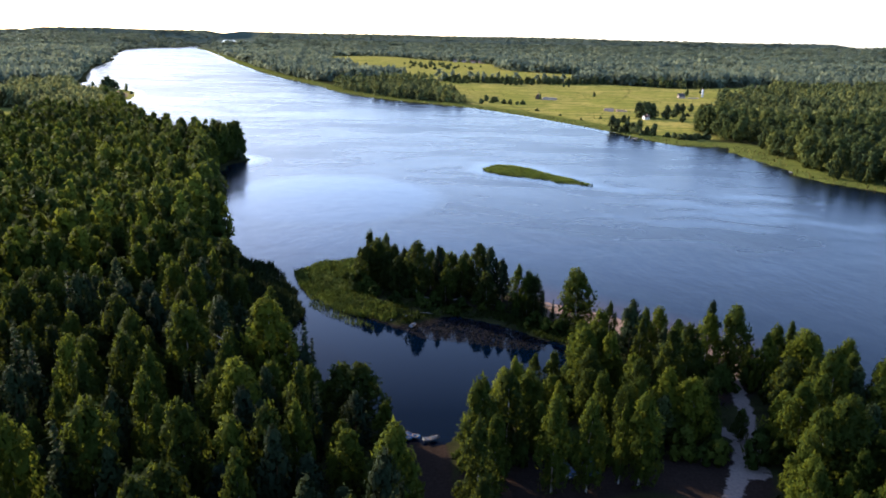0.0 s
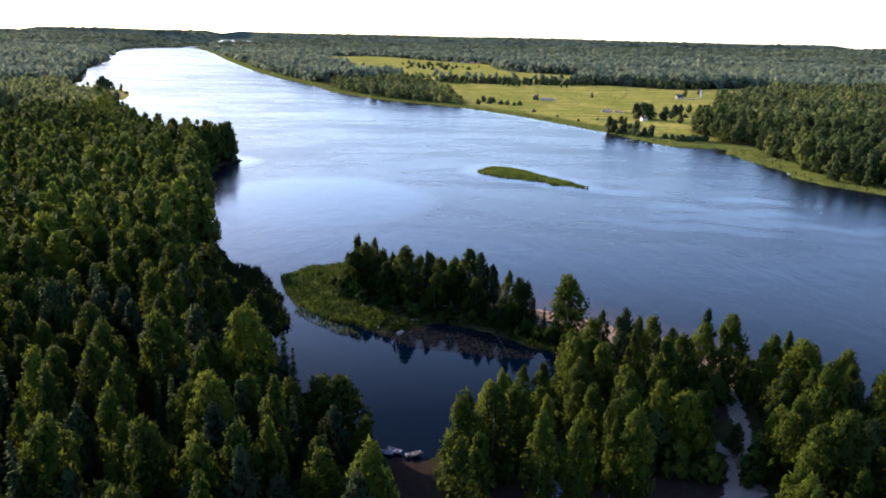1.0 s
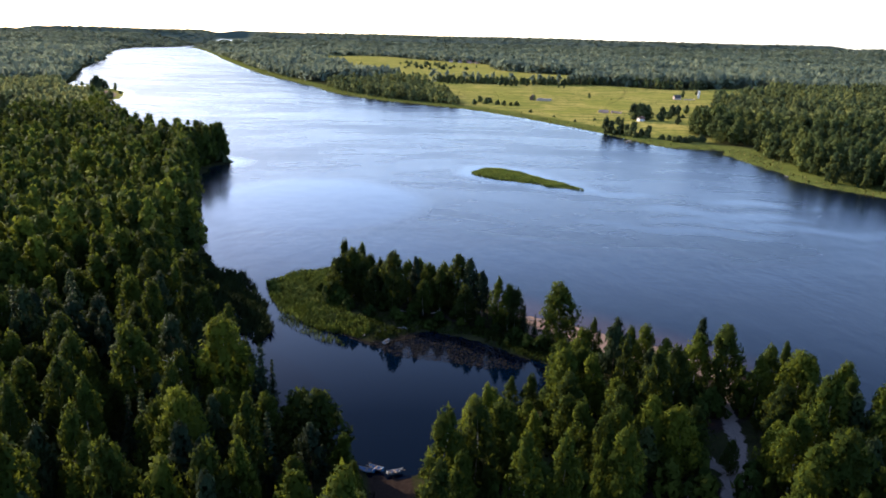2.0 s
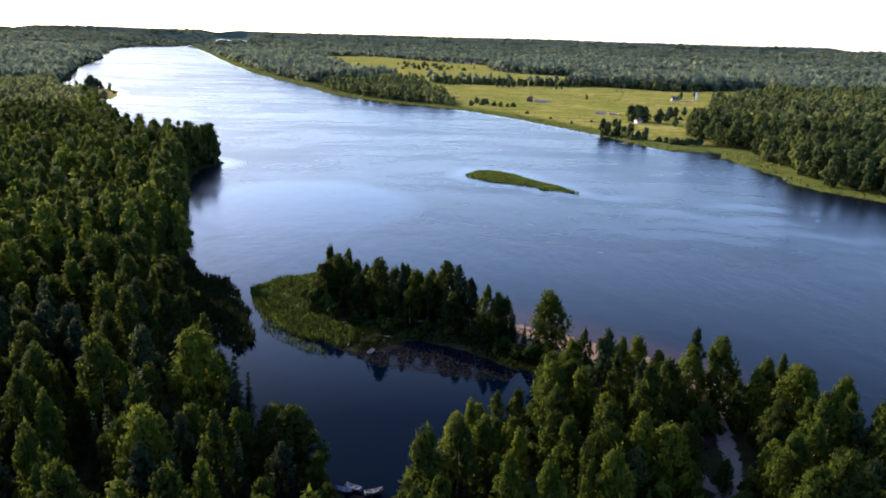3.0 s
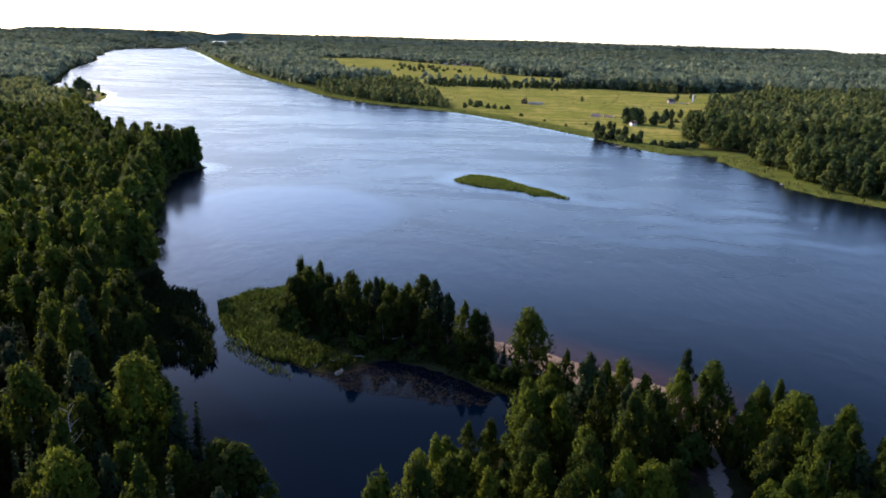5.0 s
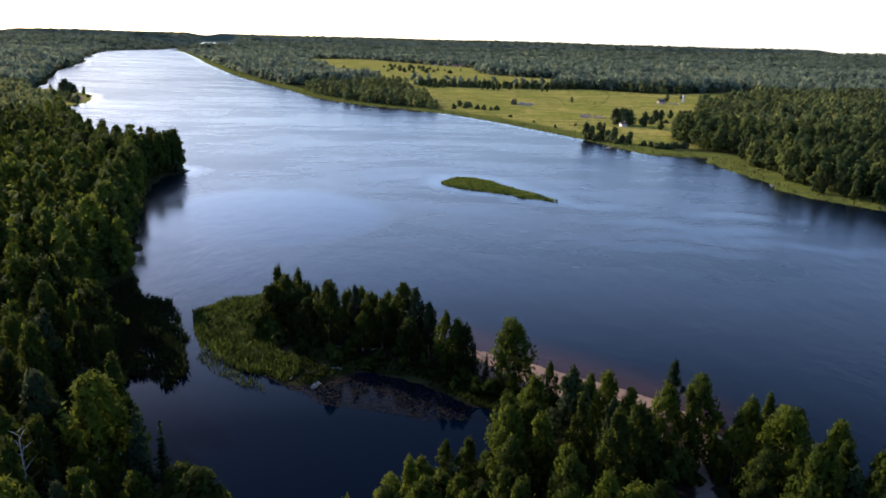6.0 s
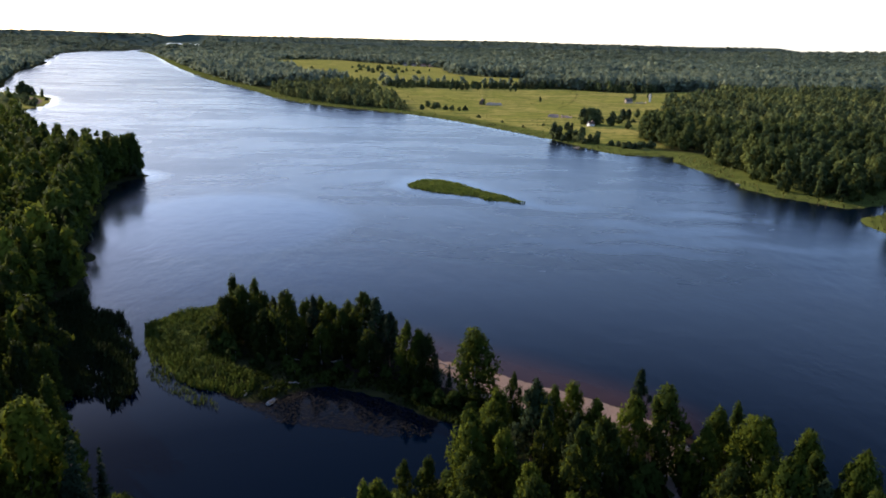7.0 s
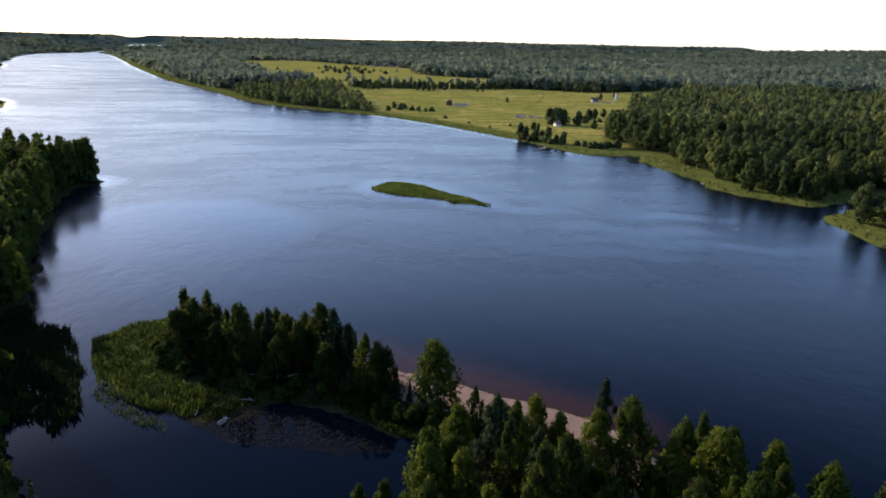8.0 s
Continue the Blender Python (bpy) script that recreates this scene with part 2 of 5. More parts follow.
def leafy(h, base, wide, lobes, per, size, seed=0, fuzz=0.07, full=0.62, upright=1.45):
    """Points, faces and soft normals of a leafy crown: upright tufts on limbs round a leader, wide below and pointed above."""
    q = np.random.default_rng(seed)
    ps, ds, axs = [], [], []
    for k in range(lobes):
        t = (k + q.uniform(0.2, 0.8)) / lobes
        a0 = k * 2.39996 + q.uniform(-0.5, 0.5)
        reach = wide * ((0.62 + 0.38 * t / 0.3) if t < 0.3 else ((1 - t) / 0.7) ** full)
        r = wide * q.uniform(0.22, 0.38) * (1.08 - 0.40 * t) * (34.0 / max(lobes, 24)) ** 0.25
        off = max(0.0, reach - 0.55 * r) * (q.uniform(0.55, 1.0) if k % 3 else q.uniform(0.1, 0.5))
        z = h * (base + (0.95 - base) * t) + q.uniform(-0.03, 0.03) * h
        if k == lobes - 1:
            off, r, z = 0.04 * wide, 0.26 * wide, h - 0.3 * wide * upright
        c = np.array([math.cos(a0) * off, math.sin(a0) * off, max(z, r * 0.8)])
        d = unit(q.normal(size=(per, 3)) + [0.45 * math.cos(a0), 0.45 * math.sin(a0), 0.3])
        shell = np.where(q.random(per) < 0.2, q.uniform(1.05, 1.45, per), q.uniform(0.5, 1.08, per))
        p = c + d * (r * shell)[:, None] * [1, 1, upright]
        p[:, 2] += r * upright * 0.75 * np.clip(d[:, 2], 0, 1) ** 4 * q.uniform(0, 1, per)
        p[:, 2] = np.clip(p[:, 2], 0.15, h * 1.03)
        ps.append(p)
        ds.append(d)
        axs.append(unit((p - [0, 0, h * (base + 0.28)]) / [wide, wide, h * 0.5]))
    p, d, axis = np.concatenate(ps), np.concatenate(ds), np.concatenate(axs)
    soft = unit(d * 0.8 + axis * 0.5 + rng.normal(scale=fuzz, size=d.shape) + [0, 0, 0.08])
    v, f = leaves(p, d + rng.normal(scale=0.6, size=d.shape), size * rng.uniform(0.6, 1.3, len(p)), 1.75, 0.65)
    return v, f, np.repeat(soft, 3, axis=0)


def stem(h, r, lean=0.03, limbs=0, base=0.3, wide=2.0, sides=7, seed=0):
    q = np.random.default_rng(seed + 50)
    t = np.linspace(0, 1, 7)
    bend = np.cumsum(q.normal(scale=lean, size=(7, 2)), axis=0) * h * 0.25
    bend[0] = 0
    pts = np.column_stack([bend, t * h * 0.86 - 0.25])
    out = [tube(pts, r * (1.12 - t) ** 0.8 + 0.012, sides)]
    for k in range(limbs):
        z = base + (0.85 - base) * (k + 0.5) / limbs
        o = np.array([np.interp(z, t, pts[:, 0]), np.interp(z, t, pts[:, 1]), z * h * 0.94])
        a = k * 2.4 + q.uniform(-0.4, 0.4)
        ln = wide * (1.05 - z) * q.uniform(0.7, 1.1)
        e = np.array([math.cos(a) * ln, math.sin(a) * ln, ln * q.uniform(0.5, 1.2)])
        out.append(tube([o, o + e * 0.5 + [0, 0, -0.05 * ln], o + e], [r * 0.34 * (1.1 - z), r * 0.22 * (1.1 - z), 0.012], 4))
    return join(out)


def needled(h, base, wide, tiers, spokes, size, seed=0, droop=0.25):
    """A spruce or young pine: tiers of boughs that shorten to the tip."""
    q = np.random.default_rng(seed)
    cs, ns, ss = [], [], []
    for i in range(tiers):
        t = (i + q.uniform(0, 0.6)) / tiers
        z = h * (base + (1 - base) * t)
        ln = wide * (1 - t) ** 0.85 * q.uniform(0.75, 1.15) + 0.12
        m = max(3, int(spokes * (1 - 0.5 * t)))
        for k in range(m):
            a = 2 * np.pi * (k + q.uniform(0, 0.7)) / m + i
            steps = max(2, int(round(ln / (size * 0.55))))
            f = (np.arange(steps) + 0.6) / steps
            l2 = ln * q.uniform(0.75, 1.1)
            x, y = np.cos(a) * l2 * f, np.sin(a) * l2 * f
            zz = z - droop * l2 * f + 0.12 * l2 * f ** 2
            cs.append(np.column_stack([x, y, zz]) + q.normal(scale=0.08, size=(steps, 3)))
            ns.append(np.column_stack([np.cos(a) * 0.35 + 0 * f, np.sin(a) * 0.35 + 0 * f, 1 + 0 * f]) + q.normal(scale=0.4, size=(steps, 3)))
            ss.append(size * (1.1 - 0.4 * f))
    cs.append(np.array([[0, 0, h * 0.985], [0, 0, h * 0.96]]))
    ns.append(np.array([[1.0, 0, 0.1], [0, 1.0, 0.1]]))
    ss.append(np.array([size * 0.9, size]))
    c, n = np.concatenate(cs), np.concatenate(ns)
    v, f = leaves(c, n, np.concatenate(ss))
    soft = unit(unit(c * [1, 1, 0]) * 0.8 + rng.normal(scale=0.2, size=c.shape) + [0, 0, 0.65])
    return v, f, np.repeat(soft, 3, axis=0)


def tree_proto(name, label, category, crown, trunk, leaf, bark):
    ob = thing(name, Matrix.Identity(4), label, category)
    part("trunk", mesh_of("trunk", *trunk, bark, True), bark, ob)
    v, f, n = crown
    part("crown", mesh_of("crown", v, f, leaf, True, n), leaf, ob)
    return ob


# ---------------------------------------------------------------- the plan
def curve_of(points, steps=6, closed=False):
    """A smooth line through points (Catmull-Rom)."""
    p = np.asarray(points, float)
    q = np.vstack([p[-1], p, p[0], p[1]]) if closed else np.vstack([2 * p[0] - p[1], p, 2 * p[-1] - p[-2]])
    out = []
    for i in range(1, len(q) - 2):
        a, b, c, d = q[i - 1], q[i], q[i + 1], q[i + 2]
        for t in np.linspace(0, 1, steps, endpoint=False):
            out.append(0.5 * (2 * b + (c - a) * t + (2 * a - 5 * b + 4 * c - d) * t ** 2 + (3 * b - a - 3 * c + d) * t ** 3))
    if not closed:
        out.append(p[-1])
    return np.array(out)


def segment_distance(pts, line, reach=260.0):
    """Distance from points (n, 2) to a polyline (m, 2), up to a reach beyond which it stays level."""
    order = np.argsort(pts[:, 1])
    q = pts[order]
    best = np.full(len(q), reach * reach)
    for a, b in zip(line[:-1], line[1:]):
        lo, hi = np.searchsorted(q[:, 1], (min(a[1], b[1]) - reach, max(a[1], b[1]) + reach))
        if hi <= lo:
            continue
        d = b - a
        w = q[lo:hi] - a
        t = np.clip((w @ d) / (d @ d + 1e-12), 0, 1)
        w = w - t[:, None] * d
        np.minimum(best[lo:hi], w[:, 0] ** 2 + w[:, 1] ** 2, out=best[lo:hi])
    out = np.empty(len(q))
    out[order] = np.sqrt(best)
    return out


def inside(pts, ring):
    order = np.argsort(pts[:, 1])
    xs, ys = pts[order, 0], pts[order, 1]
    hit = np.zeros(len(pts), bool)
    for (x0, y0), (x1, y1) in zip(ring, np.roll(ring, -1, axis=0)):
        if y0 == y1:
            continue
        row = slice(*np.searchsorted(ys, (min(y0, y1), max(y0, y1))))
        hit[row] ^= xs[row] < (x1 - x0) * (ys[row] - y0) / (y1 - y0) + x0
    out = np.empty(len(pts), bool)
    out[order] = hit
    return out


def signed(pts, ring):
    """Distance to the edge of a ring, positive inside."""
    d = segment_distance(pts, np.vstack([ring, ring[:1]]))
    return np.where(inside(pts, ring), d, -d)


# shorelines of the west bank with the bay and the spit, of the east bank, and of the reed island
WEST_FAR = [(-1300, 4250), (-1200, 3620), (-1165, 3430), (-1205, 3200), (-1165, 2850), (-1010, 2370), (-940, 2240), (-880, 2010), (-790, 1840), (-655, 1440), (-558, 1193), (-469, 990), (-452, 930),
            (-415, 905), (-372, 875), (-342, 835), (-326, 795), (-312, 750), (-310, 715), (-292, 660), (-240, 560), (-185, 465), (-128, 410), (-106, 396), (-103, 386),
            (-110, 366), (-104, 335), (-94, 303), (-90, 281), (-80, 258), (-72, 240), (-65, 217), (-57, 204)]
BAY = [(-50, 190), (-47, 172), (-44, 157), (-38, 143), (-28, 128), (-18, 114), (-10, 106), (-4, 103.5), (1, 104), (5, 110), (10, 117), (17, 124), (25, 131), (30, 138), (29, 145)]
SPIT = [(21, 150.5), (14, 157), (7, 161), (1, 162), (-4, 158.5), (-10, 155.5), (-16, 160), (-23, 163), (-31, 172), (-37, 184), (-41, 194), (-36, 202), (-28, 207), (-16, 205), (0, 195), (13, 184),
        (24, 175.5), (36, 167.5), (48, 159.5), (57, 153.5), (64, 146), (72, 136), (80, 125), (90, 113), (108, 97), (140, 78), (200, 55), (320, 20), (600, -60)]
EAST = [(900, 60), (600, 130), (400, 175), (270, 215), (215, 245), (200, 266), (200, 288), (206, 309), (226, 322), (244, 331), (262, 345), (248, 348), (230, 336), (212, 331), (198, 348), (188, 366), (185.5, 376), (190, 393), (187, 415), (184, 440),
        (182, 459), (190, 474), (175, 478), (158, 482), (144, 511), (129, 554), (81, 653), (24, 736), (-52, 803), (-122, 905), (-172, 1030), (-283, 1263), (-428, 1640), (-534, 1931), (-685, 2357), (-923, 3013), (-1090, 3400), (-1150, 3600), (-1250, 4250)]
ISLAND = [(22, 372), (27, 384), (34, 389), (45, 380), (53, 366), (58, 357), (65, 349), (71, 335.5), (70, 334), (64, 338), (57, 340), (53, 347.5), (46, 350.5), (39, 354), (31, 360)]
rag = np.random.default_rng(3)


def ragged(line, amount):
    return line + rag.normal(scale=1.0, size=line.shape) * amount


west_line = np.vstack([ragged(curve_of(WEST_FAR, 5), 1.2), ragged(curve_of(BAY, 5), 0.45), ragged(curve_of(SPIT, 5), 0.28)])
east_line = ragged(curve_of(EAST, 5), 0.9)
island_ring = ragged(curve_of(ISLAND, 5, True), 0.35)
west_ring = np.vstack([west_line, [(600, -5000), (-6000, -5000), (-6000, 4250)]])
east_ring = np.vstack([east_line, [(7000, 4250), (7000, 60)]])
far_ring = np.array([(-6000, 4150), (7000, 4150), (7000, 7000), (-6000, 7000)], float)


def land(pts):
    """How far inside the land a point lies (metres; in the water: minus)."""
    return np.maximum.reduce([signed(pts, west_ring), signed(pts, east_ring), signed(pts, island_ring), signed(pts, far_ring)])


MEADOW_NEAR = curve_of([(100, 640), (128, 580), (150, 530), (176, 500), (200, 520), (196, 560), (235, 640), (262, 720), (300, 800), (330, 860), (400, 950), (470, 1040), (480, 1085), (400, 1080), (330, 1060), (240, 1130), (130, 1110), (40, 1108), (-5, 1105), (-12, 1040), (2, 950), (18, 870), (30, 800), (34, 745), (70, 690)], 4, True)
MEADOW_FAR = curve_of([(60, 1122), (0, 1120), (-35, 1080), (-55, 1130), (-80, 1220), (-155, 1430), (-275, 1900), (-340, 2350), (-200, 2560), (-60, 2300), (60, 2150), (140, 2000), (130, 1700), (150, 1500), (260, 1400), (270, 1290), (200, 1150), (120, 1118)], 4, True)
CLEARINGS = [curve_of(c, 4, True) for c in ([(-430, 470), (-300, 432), (-264, 418), (-258, 446), (-268, 485), (-300, 540), (-330, 600), (-430, 600)], [(380, 1000), (440, 1000), (500, 1120), (400, 1090)], [(-350, 722), (-312, 712), (-308, 752), (-324, 800), (-343, 842), (-378, 884), (-425, 918), (-440, 905), (-428, 860), (-395, 805), (-368, 755)])]
TRACK = curve_of([(58.5, 132), (58, 129), (56.5, 122), (55, 114), (52, 107), (48.5, 100), (45.5, 94), (40, 84)], 6)
SIDE_TRACK = curve_of([(45.8, 122), (47, 117), (47.6, 112), (48.5, 106)], 5)
LANDING = curve_of([(-3, 104), (-2, 96), (-1.5, 88), (8, 80)], 5)
MEADOW_TRACK = curve_of([(270, 1090), (262, 1030), (250, 979), (208, 849), (169, 766), (139, 715), (105, 664), (86, 626)], 6)
SHORE_TRACK = curve_of([(150, 596), (134, 620), (113, 634), (88, 645), (80, 709), (72, 766)], 6)


def near_to(pts, line, half, soft):
    return np.clip((half + soft - segment_distance(pts, line, half + soft + 1)) / soft, 0, 1)


def height(pts, d):
    """Ground height: shore banks, gentle swells, and wooded rises in the distance."""
    x, y = pts[:, 0], pts[:, 1]
    r = np.hypot(x, y)
    bank = np.where(d > 0, 0.75 * (1 - np.exp(-np.clip(d, 0, None) / 5.0)) + 0.05, -0.02 + np.clip(d, -40, 0) * 0.09)
    inland = np.clip((d - 25) / 160.0, 0, 1)
    swell = inland * (3.0 + 2.0 * np.sin(x / 170.0 + 0.6) * np.cos(y / 230.0))
    rise = np.clip((r - 2600) / 2340.0, 0, 1) ** 1.4 * np.clip(d / 240.0, 0, 1)
    ridge = rise * (78 + 4 * np.clip(-x / 3000.0, 0, 1) + 2 * np.sin(x / 720.0 + 1.0) + 1.0 * np.sin(x / 310.0))
    valley = np.exp(-((x / np.maximum(y, 1.0) + 0.262) / 0.030) ** 4) * np.clip((y - 3250) / 200, 0, 1) * np.clip((4790 - y) / 80, 0, 1)
    return bank + swell + ridge * (1 - valley) + 29.0 * valley


def polar_grid(r0, r1, rings, dense, half=41.0):
    """A round sheet of points: rings that widen outwards, finer over the river valley than elsewhere."""
    r = np.concatenate([[0.01], np.geomspace(r0, r1, rings)])
    a = np.concatenate([np.linspace(-half, half, dense), np.linspace(half, 360 - half, 72)[1:-1]])
    a = np.radians(a)
    xy = np.stack([r[:, None] * np.sin(a), r[:, None] * np.cos(a)], -1).reshape(-1, 2)
    n = len(a)
    i, j = np.meshgrid(np.arange(len(r) - 1), np.arange(n), indexing="ij")
    k = (j + 1) % n
    f = np.stack([i * n + j, (i + 1) * n + j, (i + 1) * n + k, i * n + k], -1).reshape(-1, 4)
    return xy, f[:, ::-1]


def build_ground():
    xy, f = polar_grid(40, 4950, 370, 400)
    d = land(xy)
    z = height(xy, d)
    z += np.where(d > 0.5, 1.0, 0.25) * 0.12 * (np.sin(xy[:, 0] * 0.9 + 2 * np.sin(xy[:, 1] * 0.31)) * np.sin(xy[:, 1] * 0.7 + xy[:, 0] * 0.23))
    soft = lambda ring, w: np.clip(signed(xy, ring) / w + 0.5, 0, 1)
    meadow = np.maximum.reduce([soft(MEADOW_NEAR, 10), soft(MEADOW_FAR, 20), *[soft(c, 8) for c in CLEARINGS]])
    shore_east = (xy[:, 1] > 250) & (xy[:, 0] > -1100) & (signed(xy, east_ring) > -1)
    lush = np.where(shore_east, np.clip((26 - d) / 8.0, 0, 1), 0) * (d > -1)
    lush = np.maximum(lush, (signed(xy, island_ring) > -1) * 1.0)
    # grows with distance: how much of the haze-paled woodland tone shows
    hazy_woods = np.clip((np.hypot(xy[:, 0], xy[:, 1]) - 2400) / 600, 0, 1) * (d > 15)
    spit_zone = np.array([(-30, 156), (33, 141), (33, 166), (-10, 212), (-44, 212), (-44, 190)], float)
    lush = np.maximum(lush, (inside(xy, spit_zone) & (d > -1)) * np.clip((-19 - xy[:, 0]) / 4.0, 0, 1))
    beach_line = curve_of([(4, 186), (14, 180), (25, 172), (36, 164.5), (47, 156), (55, 149.5), (60, 144)], 5)
    sand = near_to(xy, beach_line, 3.2, 2.0) * (d > -4) * np.clip((xy[:, 0] - 12) / 12.0, 0.40, 1)
    sand = np.maximum(sand, near_to(xy, curve_of([(28, 163), (38, 157), (47, 151), (54, 145)], 4), 2.8, 2.0))
    sand = np.maximum(sand, 0.85 * near_to(xy, curve_of([(60, 131), (61, 134), (63.5, 136.5)], 4), 1.6, 2.2))
    sand = np.maximum(sand, 0.7 * near_to(xy, curve_of([(-326, 760), (-338, 795), (-360, 830)], 4), 3.0, 7.0))
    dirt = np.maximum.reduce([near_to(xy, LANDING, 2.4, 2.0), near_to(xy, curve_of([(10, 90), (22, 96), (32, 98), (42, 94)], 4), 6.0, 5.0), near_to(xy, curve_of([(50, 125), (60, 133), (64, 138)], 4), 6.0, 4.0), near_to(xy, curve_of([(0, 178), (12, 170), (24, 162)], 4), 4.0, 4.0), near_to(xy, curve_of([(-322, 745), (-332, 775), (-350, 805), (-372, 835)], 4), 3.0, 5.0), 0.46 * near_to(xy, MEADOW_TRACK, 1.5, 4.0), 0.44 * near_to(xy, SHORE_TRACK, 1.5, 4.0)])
    track = np.maximum.reduce([near_to(xy, TRACK, 0.45, 1.7), near_to(xy, curve_of([(51.5, 105), (49.5, 100), (48, 95)], 4), 1.3, 2.0), near_to(xy, SIDE_TRACK, 0.35, 1.2)])
    bed = (d < -1.5) * (1 - sand)
    me = mesh_of("ground", np.column_stack([xy, z]), f, GROUND, True, meadow=meadow, lush=lush, sand=sand, dirt=dirt, hazy_woods=hazy_woods, track=track, bed=bed)
    ob = new("ground", me)
    tagged(ob, "river plain of forest floor, yellow-green meadow and pale sand", "ground", kind="structure")
    wxy, wf = polar_grid(60, 4300, 300, 260, 42)
    wd = land(wxy)
    keep = (wd[wf] < 12).any(1)
    beach = near_to(wxy, beach_line + [3.0, 4.0], 3.0, 11.0)
    shallow = beach ** 1.6 * 0.7
    bay = np.clip(1.15 - np.hypot((wxy[:, 0] + 8) / 46, (wxy[:, 1] - 138) / 46), 0, 0.4) / 0.4
    bay = np.maximum(bay, np.clip((12 + wd) / 10.0, 0, 1) * 0.55)
    lee = np.clip((wxy[:, 0] - 40) / 160.0, 0, 1) * (wxy[:, 1] > 150)
    bay = np.maximum(bay, lee * np.clip((130 + wd) / 120.0, 0, 1) * 0.15)
    slick = np.clip(1.35 - np.hypot((wxy[:, 0] + 48) / 40, (wxy[:, 1] - 298) / 42), 0, 0.35) / 0.35
    bay = np.maximum(bay, 0.6 * slick)
    for cx, cy, rx, ry in ((118, 290, 34, 7), (96, 262, 30, 5), (140, 268, 40, 6), (78, 330, 20, 6), (150, 310, 30, 5)):
        wisp = np.clip(1.4 - np.hypot((wxy[:, 0] - cx) / rx + 0.3 * np.sin(wxy[:, 1] * 0.21), (wxy[:, 1] - cy + 0.25 * (wxy[:, 0] - cx)) / ry + 0.5 * np.sin(wxy[:, 0] * 0.17)), 0, 0.6) / 0.6
        bay = np.maximum(bay, 0.5 * wisp)
    shelter = np.clip((110 + wd) / 80.0, 0, 1) * np.clip((330 - wxy[:, 1]) / 110.0, 0, 1)
    bay = np.maximum(bay, 0.4 * shelter)
    me = mesh_of("water", np.column_stack([wxy, np.zeros(len(wxy))]), wf[keep], WATER, True, shallow=shallow, calm=bay)
    tagged(new("water", me), "wide calm river with wind ripples, dark blue reflecting the sky", "river", kind="structure")


build_ground()


# ---------------------------------------------------------------- woods
def birch(seed, lobes=44, per=64, size=0.40, h=15.0, wide=2.5):
    return leafy(h, 0.10, wide, lobes, per, size, seed, full=(0.55, 0.45, 0.65, 0.50, 0.58)[seed % 5], upright=1.35)


protos = []
for k in range(5):
    protos.append(tree_proto("birch_tree", "tall birch with a leafy green crown in the shore wood", "tree",
                             birch(k, h=15, wide=(4.2, 4.9, 3.6, 5.0, 4.3)[k], size=(0.40, 0.46, 0.36, 0.46, 0.41)[k]), stem(15, 0.17, 0.03, 7, 0.3, 2.2, seed=k), BIRCH_LEAF, BIRCH_BARK))
for k in range(3):
    protos.append(tree_proto("spruce_tree", "dark green spruce with a pointed crown in the shore wood", "tree",
                             needled(15, 0.06, (2.5, 2.2, 2.9)[k], 24, 10, 0.62, seed=20 + k), stem(15, 0.18, 0.01, seed=20 + k), PINE_LEAF, PINE_BARK))
for k in range(3):
    protos.append(tree_proto("pine_tree", "slim pine with a ragged green crown in the shore wood", "tree",
                             leafy(15, 0.22, (3.6, 4.0, 3.3)[k], 28, 70, 0.44, 40 + k, full=0.6, upright=1.0), stem(15, 0.19, 0.02, 6, 0.4, 1.8, seed=40 + k), PINE_LEAF, PINE_BARK))
for k in range(2):
    protos.append(tree_proto("willow_bush", "low rounded willow bush at the water's edge", "bush",
                             leafy(3.0, 0.02, 1.9, 11, 48, 0.40, 60 + k, full=0.45, upright=0.9), stem(2.6, 0.05, 0.06, 5, 0.1, 1.2, seed=60 + k), BUSH_LEAF, DEAD_WOOD))
for k in range(2):
    protos.append(tree_proto("sapling", "young leafy birch sapling at the edge of the wood", "tree",
                             leafy(4.5, 0.05, 1.2, 12, 45, 0.34, 65 + k), stem(4.5, 0.05, 0.04, 4, 0.2, 0.8, seed=65 + k), BIRCH_LEAF, BIRCH_BARK))
BIRCHES, SPRUCES, PINES, BUSHES, SAPLINGS = protos[0:5], protos[5:8], protos[8:11], protos[11:13], protos[13:15]
used = set()


def plant(kind, x, y, z, h, group, wide=1.0, label=""):
    """Sets one tree of that height; the first use of a prototype places the prototype itself."""
    s = h / (3.0 if kind in BUSHES else 4.5 if kind in SAPLINGS else 15.0)
    w = s ** 0.75 * wide
    m = Matrix.Translation((x, y, z)) @ Matrix.Rotation(rng.uniform(0, 6.28), 4, "Z") @ Matrix.Diagonal((w, w * rng.uniform(0.9, 1.1), s, 1))
    if kind.name in used:
        ob = copy_thing(kind, m @ Matrix.Diagonal([1 / c for c in kind.scale]).to_4x4())
    else:
        ob = kind
        ob.matrix_basis = m
        used.add(kind.name)
    return tagged(ob, label, group=group)


def ground_at(pts):
    p = np.asarray(pts, float)
    return height(p, land(p))


def scatter(x0, x1, y0, y1, gap):
    """Jittered points on a grid."""
    gx, gy = np.meshgrid(np.arange(x0, x1, gap), np.arange(y0, y1, gap))
    p = np.column_stack([gx.ravel() + (np.arange(gx.shape[0]) % 2).repeat(gx.shape[1]) * gap / 2, gy.ravel()])
    return p + rng.uniform(-0.42, 0.42, p.shape) * gap


